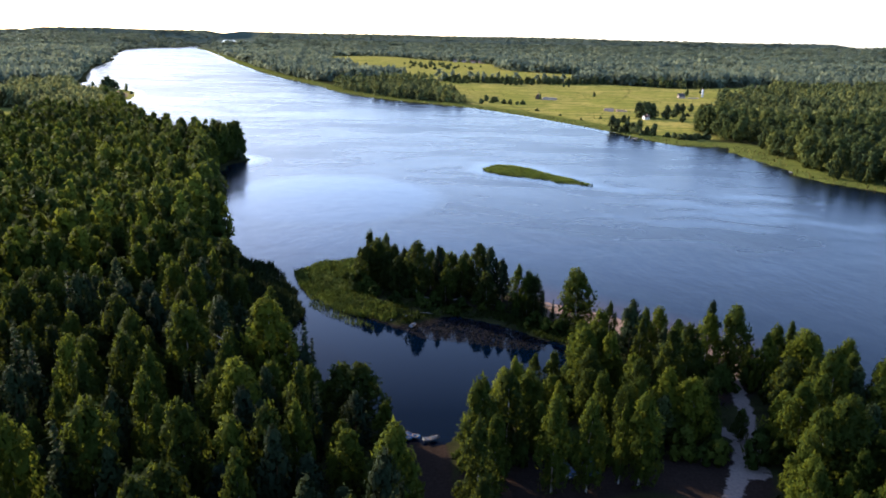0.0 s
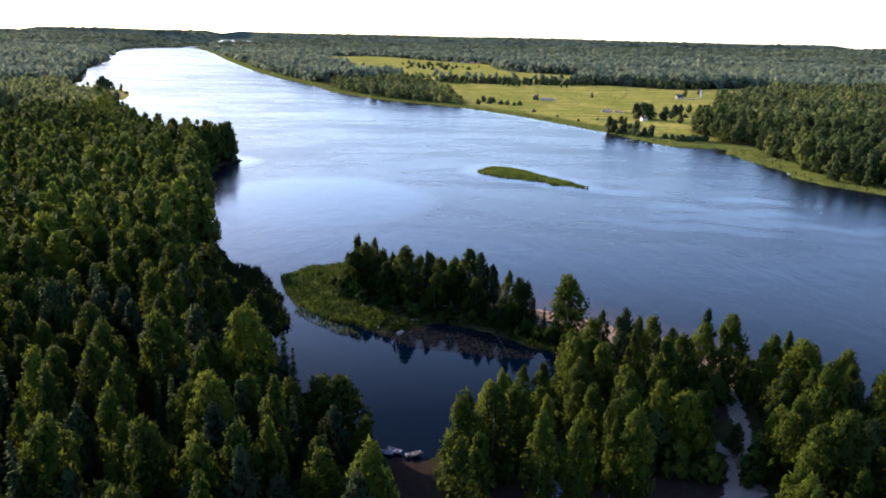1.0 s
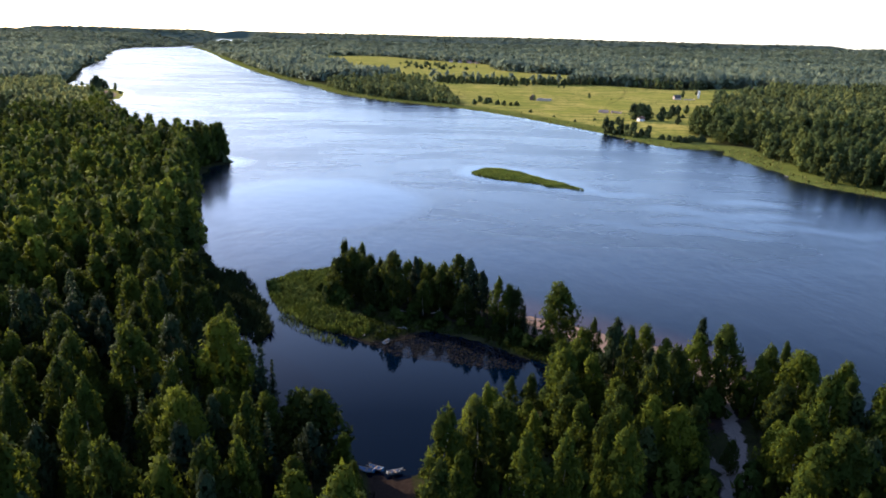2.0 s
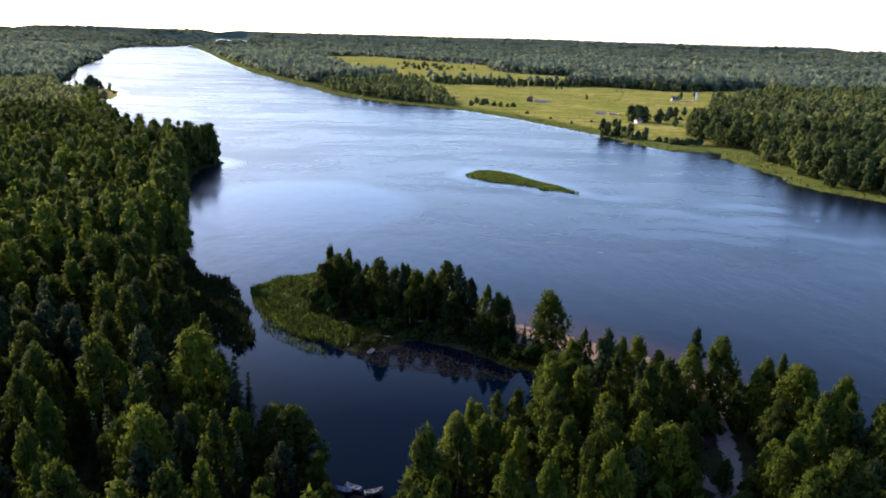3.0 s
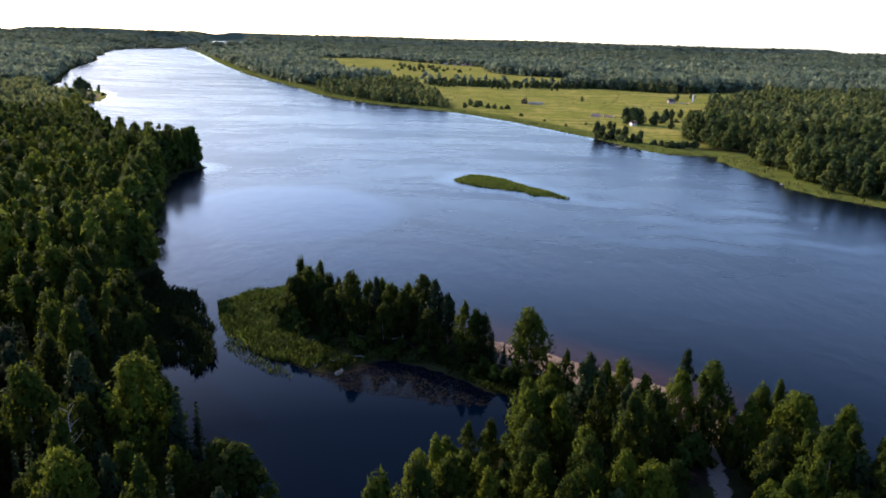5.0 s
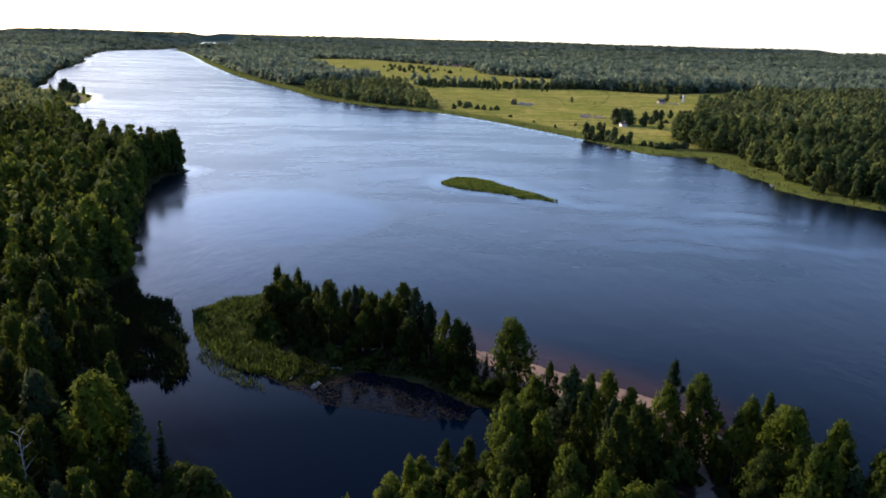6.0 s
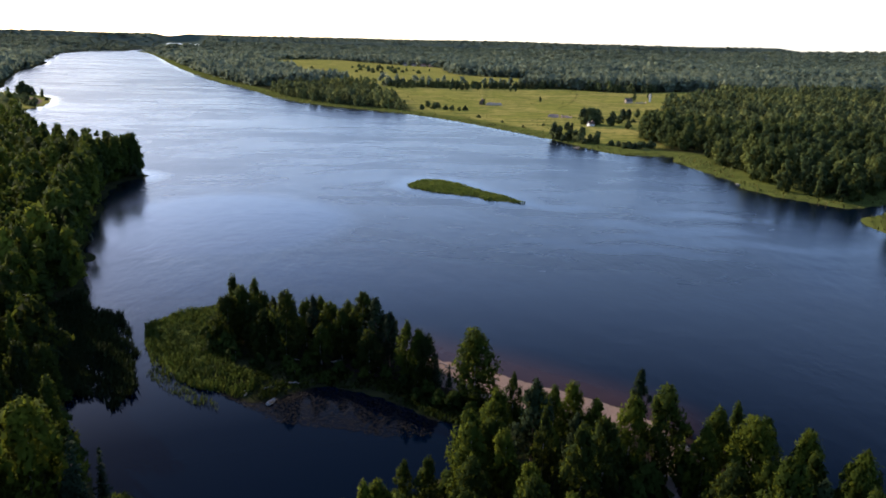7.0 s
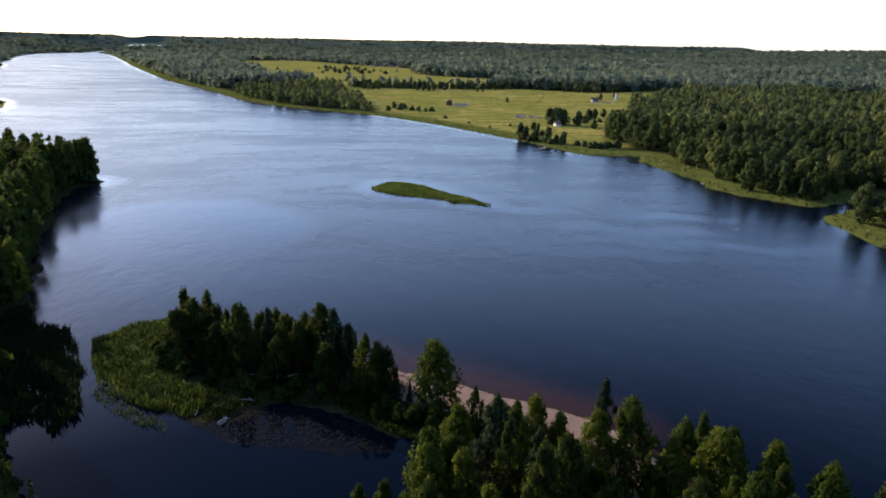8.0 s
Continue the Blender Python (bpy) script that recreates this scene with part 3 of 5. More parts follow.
def joined_trees(name, label, pts, heights, variants, leaf, wide=1.0):
    """Many trees in one mesh: each a turned and scaled variant, with a tint of its own."""
    d = land(pts)
    z = height(pts, d)
    pick = rng.integers(0, len(variants), len(pts))
    vs, fs, ts, ns, n = [], [], [], [], 0
    for k, (v, f, nv) in enumerate(variants):
        i = np.flatnonzero(pick == k)
        if not len(i):
            continue
        a = rng.uniform(0, 6.28, len(i))
        s = heights[i] / 15.0
        w = s * rng.uniform(0.85, 1.2, len(i)) * np.broadcast_to(wide, len(pts))[i]
        x = (v[None, :, 0] * np.cos(a)[:, None] - v[None, :, 1] * np.sin(a)[:, None]) * w[:, None] + pts[i, 0:1]
        y = (v[None, :, 0] * np.sin(a)[:, None] + v[None, :, 1] * np.cos(a)[:, None]) * w[:, None] + pts[i, 1:2]
        zz = v[None, :, 2] * s[:, None] + z[i, None]
        vs.append(np.stack([x, y, zz], -1).reshape(-1, 3))
        nx = nv[None, :, 0] * np.cos(a)[:, None] - nv[None, :, 1] * np.sin(a)[:, None]
        ny = nv[None, :, 0] * np.sin(a)[:, None] + nv[None, :, 1] * np.cos(a)[:, None]
        ns.append(np.stack([nx, ny, np.broadcast_to(nv[None, :, 2], nx.shape)], -1).reshape(-1, 3))
        fs.append((f[None] + (np.arange(len(i)) * len(v))[:, None, None]).reshape(-1, f.shape[1]) + n)
        ts.append(np.repeat(rng.uniform(0, 1, len(i)), len(v)))
        n += len(vs[-1])
    me = mesh_of(name, np.concatenate(vs), np.concatenate(fs), leaf, True, np.concatenate(ns), tint=np.concatenate(ts))
    return tagged(new(name, me), label, "woodland", kind="stuff")


# single trees on the spit: x, y, height, width
SPIT_TREES = ((-22, 185, 9.5, 1.1, BIRCHES[2]), (-13, 185, 10.8, 1.0, BIRCHES[4]), (-8, 184.5, 10.6, 1.0, BIRCHES[0]), (-11, 176, 10, 1.1, BIRCHES[3]), (0, 182, 10.8, 1.0, BIRCHES[2]), (6, 179.5, 10.8, 1.0, BIRCHES[4]), (1, 171, 9, 1.0, BIRCHES[0]), (11, 167, 9, 1.0, BIRCHES[1]), (15, 174, 10.2, 0.9, BIRCHES[0]), (-17, 183, 12.6, 1.0, BIRCHES[1]), (-19.6, 186.6, 14.2, 0.62, BIRCHES[4]), (-15.4, 188.6, 12.9, 0.60, BIRCHES[0]), (-20, 181, 11.5, 1.1, BIRCHES[0]), (-14, 180, 10.5, 1.0, BIRCHES[1]))
SPIT_ROW = ((-10, 181, 11, 1.0, BIRCHES[2]),
                         (-6.5, 174, 14.6, 0.9, BIRCHES[3]), (-3, 180, 10.8, 1.0, BIRCHES[4]), (-1, 176, 13.2, 0.75, PINES[2]), (2.5, 179, 10.4, 1.1, BIRCHES[1]), (5, 174, 11, 1.0, BIRCHES[0]),
                         (9.3, 175.5, 13.8, 1.0, BIRCHES[3]), (12, 172, 14, 0.8, PINES[0]), (15, 169, 12, 0.7, PINES[1]), (18.4, 163.5, 12.4, 0.9, BIRCHES[2]), (20.5, 162, 11.5, 0.8, BIRCHES[4]), (22, 161, 10.5, 0.8, BIRCHES[1]),
                         (30.8, 153.6, 14.4, 1.05, BIRCHES[1]), (24, 160, 7, 1.0, SPRUCES[0]), (26.5, 160, 5, 0.8, SPRUCES[2]))
SPIT_TREES += SPIT_ROW
for (x, y, h, w, kind), z in zip(SPIT_TREES, ground_at([t[:2] for t in SPIT_TREES])):
    plant(kind, x, y, z, h, "trees on the spit", w, "birch or pine with a full green crown on the low spit")
# the row of trees between the beach and the track
BEACH_TREES = ((58.6, 144.4, 11.0, 0.80, PINES[0]), (36.5, 144.9, 10.2, 0.80, BIRCHES[2]), (37.3, 131.2, 15.2, 0.95, PINES[1]), (26.6, 122.6, 13.2, 1.05, BIRCHES[0]), (37.6, 124.8, 13.8, 0.62, BIRCHES[2]),
               (41.0, 117.0, 15.6, 0.85, BIRCHES[4]), (45.6, 121.0, 14.2, 0.85, BIRCHES[1]), (57.2, 128.6, 15.2, 0.85, BIRCHES[3]), (52.2, 129.0, 13.6, 0.85, BIRCHES[0]), (65.8, 129.0, 11.6, 0.95, BIRCHES[4]), (68.7, 123.2, 12.6, 1.1, BIRCHES[1]),
               (66.3, 109.4, 15.2, 1.0, BIRCHES[0]), (70.0, 108.0, 12.4, 1.0, PINES[2]), (17.2, 122.0, 8.2, 0.8, BIRCHES[2]), (20.5, 121.0, 9.0, 0.8, BIRCHES[4]), (13.6, 116.0, 8.4, 0.9, BIRCHES[1]), (31.5, 122.5, 12.0, 0.9, BIRCHES[4]))
CAMP_TREES = ((30.8, 128.0, 11.0, 0.9, BIRCHES[1]), (9.7, 98.6, 15.4, 1.0, BIRCHES[0]), (5.4, 95.0, 15.8, 1.0, BIRCHES[4]), (4.2, 82.2, 15.6, 0.95, BIRCHES[2]), (15.8, 89.3, 15.6, 0.75, BIRCHES[2]), (21.1, 89.8, 15.2, 0.7, BIRCHES[4]), (29.2, 91.2, 15.6, 0.85, BIRCHES[0]),
               (26.4, 92.0, 13.0, 0.6, BIRCHES[2]), (56.5, 99.8, 13.2, 0.95, BIRCHES[4]), (59.5, 91.6, 14.4, 1.0, BIRCHES[1]), (55.2, 90.4, 13.4, 0.85, BIRCHES[3]), (45.0, 109.0, 9.2, 1.0, BIRCHES[3]), (41.8, 109.5, 8.8, 1.0, BIRCHES[1]), (49.6, 104.5, 6.0, 0.8, BIRCHES[0]), (63.5, 136, 5.0, 0.7, SPRUCES[1]),
               (61.4, 103.5, 12.8, 1.05, BIRCHES[2]), (73.5, 116.0, 11.5, 0.9, BIRCHES[4]))
BEACH_TREES += CAMP_TREES
for (x, y, h, w, kind), z in zip(BEACH_TREES, ground_at([t[:2] for t in BEACH_TREES])):
    plant(kind, x, y, z, h, "trees by the beach", w, "leafy birch or pine on the sandy ground by the beach")

# the peninsula wood
taken = [t[:2] for t in SPIT_TREES + BEACH_TREES]


def free(p, gap):
    return all((p[0] - a) ** 2 + (p[1] - b) ** 2 > gap * gap for a, b in taken)


spots = scatter(-2, 110, 66, 144, 4.9)
dd = land(spots)
open_ground = np.minimum.reduce([segment_distance(spots, TRACK) - 3.6, segment_distance(spots, LANDING) - 3.0, segment_distance(spots, SIDE_TRACK) - 3.0, segment_distance(spots, curve_of([(50, 104), (49, 95)], 3)) - 5.5,
                                 segment_distance(spots, curve_of([(12, 95), (20, 96), (28, 97.5), (42, 96)], 4)) - 4.0, segment_distance(spots, curve_of([(57, 124), (64, 136), (68, 138)], 4)) - 3.5])
beach_gap = segment_distance(spots, curve_of([(26, 168), (36, 160), (47, 152), (56, 145), (63, 140)], 4)) - 10
for p, d, g, b, z in zip(spots, dd, open_ground, beach_gap, height(spots, dd)):
    if d > 1.5 and g > 0 and b > 0 and not (68 < p[1] < 96 and 8 < p[0] < 46) and not (p[0] < 1.0 and p[1] < 106) and free(p, 3.8) and rng.random() < 0.95:
        h = rng.uniform(8.5, 12.5)
        kind = BIRCHES[rng.integers(5)] if rng.random() < 0.93 else (PINES[rng.integers(3)] if rng.random() < 0.6 else SPRUCES[rng.integers(3)])
        plant(kind, p[0], p[1], z, h, "peninsula wood", rng.uniform(0.72, 1.0), "leafy tree of the dense wood on the peninsula")
        taken.append(tuple(p))

# young trees and bushes that close the wood's edge round the clearing and the track
for k in range(260):
    p = np.array([rng.uniform(3, 62), rng.uniform(95, 134) if k < 150 else rng.uniform(96.5, 102)])
    dk, gk = float(land(p[None])[0]), float(min(segment_distance(p[None], TRACK)[0] - 2.2, segment_distance(p[None], SIDE_TRACK)[0] - 2.0, segment_distance(p[None], curve_of([(10, 91), (20, 92), (30, 92.5), (44, 92)], 4))[0] - 4.2))
    if dk < 2 or gk < 0 or not free(p, 2.0):
        continue
    plant(BUSHES[rng.integers(2)] if rng.random() < 0.55 else SAPLINGS[rng.integers(2)], p[0], p[1], float(height(p[None], np.array([dk]))[0]), rng.uniform(2.5, 5.5), "young growth", rng.uniform(0.9, 1.2), "young leafy growth at the edge of the wood")
    taken.append(tuple(p))

# the west wood: single trees near the bay, joined woodland behind
spots = scatter(-130, 0, 52, 232, 5.9)
dd = land(spots)
keep = (dd > 2.0) & (spots[:, 0] < -5.5) & (spots[:, 0] > -34 - 0.62 * (spots[:, 1] - 20)) & (signed(spots, west_ring) > 2)
reedbed = np.array([(-66, 216), (-56, 204), (-46, 200), (-40, 188), (-31, 166), (-33, 152), (-44, 158), (-58, 172), (-68, 196)], float)
keep &= ~inside(spots, reedbed) & ~((spots[:, 0] > -46) & (spots[:, 1] > 140)) & (segment_distance(spots, LANDING) > 3.0)
near = spots[keep]
near = near[np.argsort(np.hypot(near[:, 0] + 10, near[:, 1] - 40))]
WEST_TREES = ((-32.3, 119.4, 18.6, 1.05, BIRCHES[3]), (-24.9, 123.4, 10.4, 0.8, SPRUCES[0]), (-24.0, 83.0, 17.0, 1.0, BIRCHES[0]), (-20.6, 85.6, 16.2, 0.8, BIRCHES[2]), (-45.2, 115.0, 18.6, 1.05, BIRCHES[1]), (-45.6, 99.2, 17.4, 0.8, BIRCHES[2]),
              (-58.4, 100.2, 18.6, 0.8, BIRCHES[4]), (-54.3, 95.7, 17.6, 0.75, BIRCHES[2]), (-42.7, 89.4, 18.0, 0.75, BIRCHES[4]), (-34.9, 103.0, 18.2, 0.75, BIRCHES[2]), (-14.2, 106.0, 12.6, 1.35, BIRCHES[3]), (-17.8, 110.5, 10.5, 1.2, BIRCHES[1]), (-9.5, 99.0, 9.5, 0.85, BIRCHES[4]), (-7.2, 92.5, 9.0, 0.75, BIRCHES[2]), (-7.0, 85.5, 10.5, 0.8, BIRCHES[0]))
for (x, y, h, w, kind), z in zip(WEST_TREES, ground_at([t[:2] for t in WEST_TREES])):
    plant(kind, x, y, z, h, "west wood", w, "tall tree of the dense mixed wood on the bank")
set_down = np.array([t[:2] for t in WEST_TREES])
near = near[np.array([((set_down - p) ** 2).sum(1).min() > 18 for p in near])]
for p, z in zip(near[:180], ground_at(near[:180])):
    h = rng.uniform(9.5, 18.0)
    u = rng.random()
    kind = BIRCHES[rng.integers(5)] if u < 0.62 else (PINES[rng.integers(3)] if u < 0.82 else SPRUCES[rng.integers(3)])
    plant(kind, p[0], p[1], z, h, "west wood", rng.uniform(0.72, 1.0), "tall tree of the dense mixed wood on the bank")

MID_LEAFY = [leafy(15, 0.05, w, 16, 38, 0.95, 80 + k, 0.1, 0.42, 1.05) for k, w in enumerate((5.0, 5.8, 4.6, 6.2))]
MID_SHARP = [needled(15, 0.1, w, 10, 7, 1.4, seed=90 + k) for k, w in enumerate((2.6, 3.0))]
WEST_KINDS = [leafy(15, 0.05, w, 16, 26, 0.9, 120 + k, 0.1, 0.62, 1.35) for k, w in enumerate((3.9, 4.4, 3.4))] + MID_SHARP[:1]
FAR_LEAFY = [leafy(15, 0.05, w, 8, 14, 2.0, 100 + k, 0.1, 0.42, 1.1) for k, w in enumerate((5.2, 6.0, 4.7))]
CLUMP = [leafy(15, 0.15, w, 4, 7, 4.2, 110 + k, 0.1) for k, w in enumerate((4.8, 5.8, 5.2))]

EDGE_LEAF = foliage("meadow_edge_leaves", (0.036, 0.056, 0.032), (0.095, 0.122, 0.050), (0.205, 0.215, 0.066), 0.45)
# lightened leaf tones that carry the haze over the upstream bank
UPSTREAM_HAZE_LEAF = foliage("hazy_upstream_leaves", (0.060, 0.084, 0.046), (0.140, 0.162, 0.068), (0.250, 0.250, 0.080), 0.45)
# wooded ground further off, thinner in number as it recedes
spots = scatter(-420, 20, 50, 900, 6.2)
dd = signed(spots, west_ring)
clear = np.maximum.reduce([signed(spots, c) for c in CLEARINGS])
dist = np.hypot(spots[:, 0], spots[:, 1])
keep = (dd > 2) & (clear < 0) & ~inside(spots, reedbed) & (dist > 60) & (spots[:, 0] > -40 - 0.65 * spots[:, 1])
hull = np.vstack([near[:180], set_down])
far_from_near = np.array([((hull - s) ** 2).sum(1).min() > 38 if abs(s[0]) < 140 and s[1] < 240 else True for s in spots])
keep &= far_from_near & (spots[:, 0] < -9.5) & ~((spots[:, 0] > -46) & (spots[:, 1] > 140))
n0 = keep & (dist < 215)
a = spots[n0]
joined_trees("west_shore_wood", "dense mixed birch and pine wood beside the bay", a, rng.uniform(11, 18, len(a)), [leafy(15, 0.08, w, 22, 46, 0.70, 70 + k, 0.12, 0.46, 1.2) for k, w in enumerate((4.2, 4.8, 3.7))] + [needled(15, 0.06, 2.4, 18, 8, 0.9, seed=75)], BIRCH_LEAF)
tip = np.hypot(spots[:, 0] + 103, spots[:, 1] - 384)
a = spots[keep & (dist >= 215) & (dist < 580) & (tip > 5)]
rim = curve_of([(-292, 660), (-240, 560), (-185, 465), (-128, 410), (-109, 398), (-108, 386), (-113, 366), (-107, 335), (-97, 303), (-93, 281), (-83, 258), (-75, 240)], 16) + [-4.0, 0.5]
rim = rim + rng.uniform(-1.5, 1.5, rim.shape)
a = np.vstack([a, rim[signed(rim, west_ring) > 2.5]])
tip = np.hypot(a[:, 0] + 103, a[:, 1] - 384)
joined_trees("west_bank_wood", "dense mixed birch and pine wood along the west bank", a, rng.uniform(11, 20, len(a)) * np.clip(0.7 + tip / 30.0, 0, 1.05), WEST_KINDS, WEST_LEAF)
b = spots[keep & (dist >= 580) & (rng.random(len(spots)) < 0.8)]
joined_trees("upstream_wood", "dense green wood further up the west bank", b, rng.uniform(9, 17, len(b)), FAR_LEAFY, UPSTREAM_HAZE_LEAF)

spots = scatter(-140, 720, 240, 1100, 9.0)
dd = signed(spots, east_ring)
mead = np.maximum(signed(spots, MEADOW_NEAR), np.maximum.reduce([signed(spots, c) for c in CLEARINGS]))
edge = np.interp(spots[:, 1], (320, 345, 385, 400, 425, 465, 472, 478, 560, 600), (9, 9, 7, 9, 18, 18, 12, 27, 27, 16))
keep = (dd > edge) & (mead < 0) & (spots[:, 0] < 120 + 0.72 * spots[:, 1]) & (spots[:, 0] > -0.6 * spots[:, 1])
dist = np.hypot(spots[:, 0], spots[:, 1])
a = spots[keep & (dist < 640)]
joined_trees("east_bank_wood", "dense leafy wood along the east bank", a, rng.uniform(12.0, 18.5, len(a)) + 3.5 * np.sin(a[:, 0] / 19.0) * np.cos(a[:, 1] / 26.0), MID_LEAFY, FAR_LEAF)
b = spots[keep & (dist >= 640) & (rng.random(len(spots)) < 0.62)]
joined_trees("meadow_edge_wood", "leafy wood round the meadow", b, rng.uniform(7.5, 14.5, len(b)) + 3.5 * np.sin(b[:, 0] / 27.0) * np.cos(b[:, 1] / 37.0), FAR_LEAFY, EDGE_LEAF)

pts = []
r = 1000.0
while r < 4935:
    gap = max(9.0, r * 0.0098)
    n = int(radians(84) * r / gap)
    ang = np.radians(-44) + radians(84) * (np.arange(n) + rng.uniform(-0.4, 0.4, n)) / n
    rr = r + rng.uniform(-0.5, 0.5, n) * gap
    pts.append(np.column_stack([rr * np.sin(ang), rr * np.cos(ang), np.full(n, gap)]))
    r += gap
pts = np.concatenate(pts)
dd = land(pts[:, :2])
mead = np.maximum.reduce([signed(pts[:, :2], MEADOW_FAR), signed(pts[:, :2], MEADOW_NEAR), *[signed(pts[:, :2], c) for c in CLEARINGS]])
keep = ((dd > 22) | (dd > 7) & (signed(pts[:, :2], west_ring) > 0)) & (mead < 0) & ((pts[:, 1] > 1100) | (pts[:, 0] < -300) )
keep &= ~((pts[:, 1] > 3430) & (pts[:, 1] < 4790) & (np.abs(pts[:, 0] / pts[:, 1] + 0.264) < 0.025))
pts = pts[keep]
joined_trees("distant_forest", "endless dark green forest reaching to the horizon", pts[:, :2], rng.uniform(11.0, 15.5, len(pts)) * (1 + 0.30 * np.sin(pts[:, 1] / 61.0 + 2.0 * np.sin(pts[:, 0] / 190.0)) * np.sin(pts[:, 0] / 140.0 + pts[:, 1] / 230.0)) * (1 - 0.66 * np.clip((np.hypot(pts[:, 0], pts[:, 1]) - 2200) / 2000, 0, 1)), CLUMP, DISTANT_HAZE_LEAF, pts[:, 2] / 9.0 * (1 + 0.7 * np.clip((np.hypot(pts[:, 0], pts[:, 1]) - 2200) / 2000, 0, 1)))


# ---------------------------------------------------------------- hedges and lone trees of the meadow
WOOD_TREE = tree_proto("meadow_tree", "round leafy tree standing in the open meadow", "tree",
                       leafy(10, 0.03, 3.8, 14, 44, 0.9, 140, 0.12, full=0.45, upright=1.1), stem(9, 0.2, 0.03, 5, 0.2, 2.4, seed=140), EDGE_LEAF, PINE_BARK)
SLIM_TREE = tree_proto("shore_tree", "slim dark tree on the grassy bank", "tree",
                       leafy(10, 0.03, 3.7, 14, 46, 0.9, 141, 0.12, 0.5, 1.2), stem(9.5, 0.15, 0.03, 5, 0.2, 1.5, seed=141), EDGE_LEAF, PINE_BARK)
LOW_BUSH = tree_proto("meadow_bush", "low round bush in the meadow grass", "bush",
                      leafy(4, 0.02, 2.7, 10, 36, 0.85, 142, 0.12, full=0.4, upright=0.8), stem(3.2, 0.08, 0.05, 4, 0.1, 1.5, seed=142), EDGE_LEAF, DEAD_WOOD)


def set_out(kind, tall, rows, group, label=""):
    """Places of one kind: x, y, height, width."""
    for (x, y, h, w), z in zip(rows, ground_at([r[:2] for r in rows])):
        m = Matrix.Translation((x, y, z)) @ Matrix.Rotation(rng.uniform(0, 6.28), 4, "Z") @ Matrix.Diagonal((w * h / tall, w * h / tall, h / tall, 1))
        if kind.name in used:
            ob = copy_thing(kind, m @ Matrix.Diagonal([1 / c for c in kind.scale]).to_4x4())
        else:
            ob = kind
            ob.matrix_basis = m
            used.add(kind.name)
        tagged(ob, label, group=group)


set_out(SLIM_TREE, 10, [(177, 655, 13.5, 1.1), (181, 652, 14, 1.1), (185, 656, 13.5, 1.2), (189, 653, 13, 1.1), (183, 661, 13, 1.1)], "trees by the white house", "dark tree in the close group beside the white house")
set_out(WOOD_TREE, 10, [(199, 645, 12, 1.1), (222, 690, 10, 1.2), (231, 702, 9, 1.2), (205, 620, 8, 1.0), (209, 660, 7, 1.1), (113, 835, 6.5, 0.8), (184, 884, 6, 0.9), (132, 1070, 8, 1.1),
                        (175, 1052, 5, 1.0), (182, 1050, 5, 0.9), (244, 716, 8, 1.1), (308, 925, 9, 1.0), (352, 935, 8, 1.2), (368, 950, 9, 1.1), (340, 965, 8, 1.3)], "meadow trees")
set_out(SLIM_TREE, 10, [(131, 556, 12, 0.95), (134, 552, 9.5, 1.1), (143, 541, 8, 1.3), (146, 537, 10.5, 1.1), (155, 529, 8.5, 1.1), (140, 548, 8, 1.3), (151, 533, 6, 1.3), (152, 610, 6, 0.8), (154, 612, 6.5, 0.8), (157, 611, 5.5, 0.8)], "shore trees")
set_out(LOW_BUSH, 4, [(-105.5, 384, 3.5, 1.0), (-108, 387, 5, 1.0), (135, 545, 4, 1.0), (146, 530, 3.5, 1.1), (163, 521, 3.2, 1.3), (166, 515, 3.6, 1.2), (168, 510, 3.4, 1.4), (171, 508, 4.2, 1.2), (174, 506, 3.6, 1.3), (178, 508, 4.4, 1.2), (182, 512, 3.8, 1.3), (187, 511, 4.6, 1.2), (67, 775, 4, 1.1), (73, 768, 4.5, 1.0), (80, 765, 3.5, 1.1), (60, 795, 5, 1.1), (50, 800, 6, 1.0), (43, 770, 5, 1.0), (56, 782, 6, 0.9),
                      (120, 625, 2, 1.0)] + [(140, 640, 1.8, 1.2), (214, 668, 3.5, 1.0), (226, 672, 3, 1.2), (108, 660, 1.6, 1.3), (86, 770, 4, 1.2), (92, 700, 2.5, 1.3)], "meadow bushes")
hedge = curve_of([(2, 1118), (30, 1108), (62, 1100), (100, 1098), (150, 1100), (200, 1108), (270, 1128)], 14)
set_out(WOOD_TREE, 10, [(x + rng.uniform(-3, 3), y + rng.uniform(-6, 8), rng.uniform(7.5, 11.5), rng.uniform(0.85, 1.1)) for x, y in hedge], "hedgerow", "leafy tree of the hedgerow between two meadows")
set_out(WOOD_TREE, 10, [(20, 1078, 8, 1.0), (27, 1076, 8.5, 1.0), (33, 1080, 8, 1.0), (40, 1077, 7, 1.1), (93, 1062, 8, 0.9), (101, 1064, 8.5, 0.9), (109, 1061, 8.5, 1.0), (116, 1064, 8, 0.9)], "meadow clumps")
set_out(LOW_BUSH, 4, [(20 + rng.normal() * 60, 1650 + rng.normal() * 110, rng.uniform(3, 7), rng.uniform(0.8, 1.4)) for _ in range(26)] + [(-30 + rng.normal() * 25, 1830 + rng.normal() * 40, rng.uniform(4, 8), 1.2) for _ in range(14)], "far meadow bushes")
# trees on the small headland upstream
set_out(SLIM_TREE, 10, [(-385, 868, 14, 1.2), (-379, 864, 11, 1.3), (-372, 860, 9, 1.3), (-391, 870, 10, 1.3)], "headland trees", "dark tree in a close group on the small headland")
set_out(WOOD_TREE, 10, [(-352, 838, 9, 0.7), (-420, 905, 6, 1.0)], "headland trees")
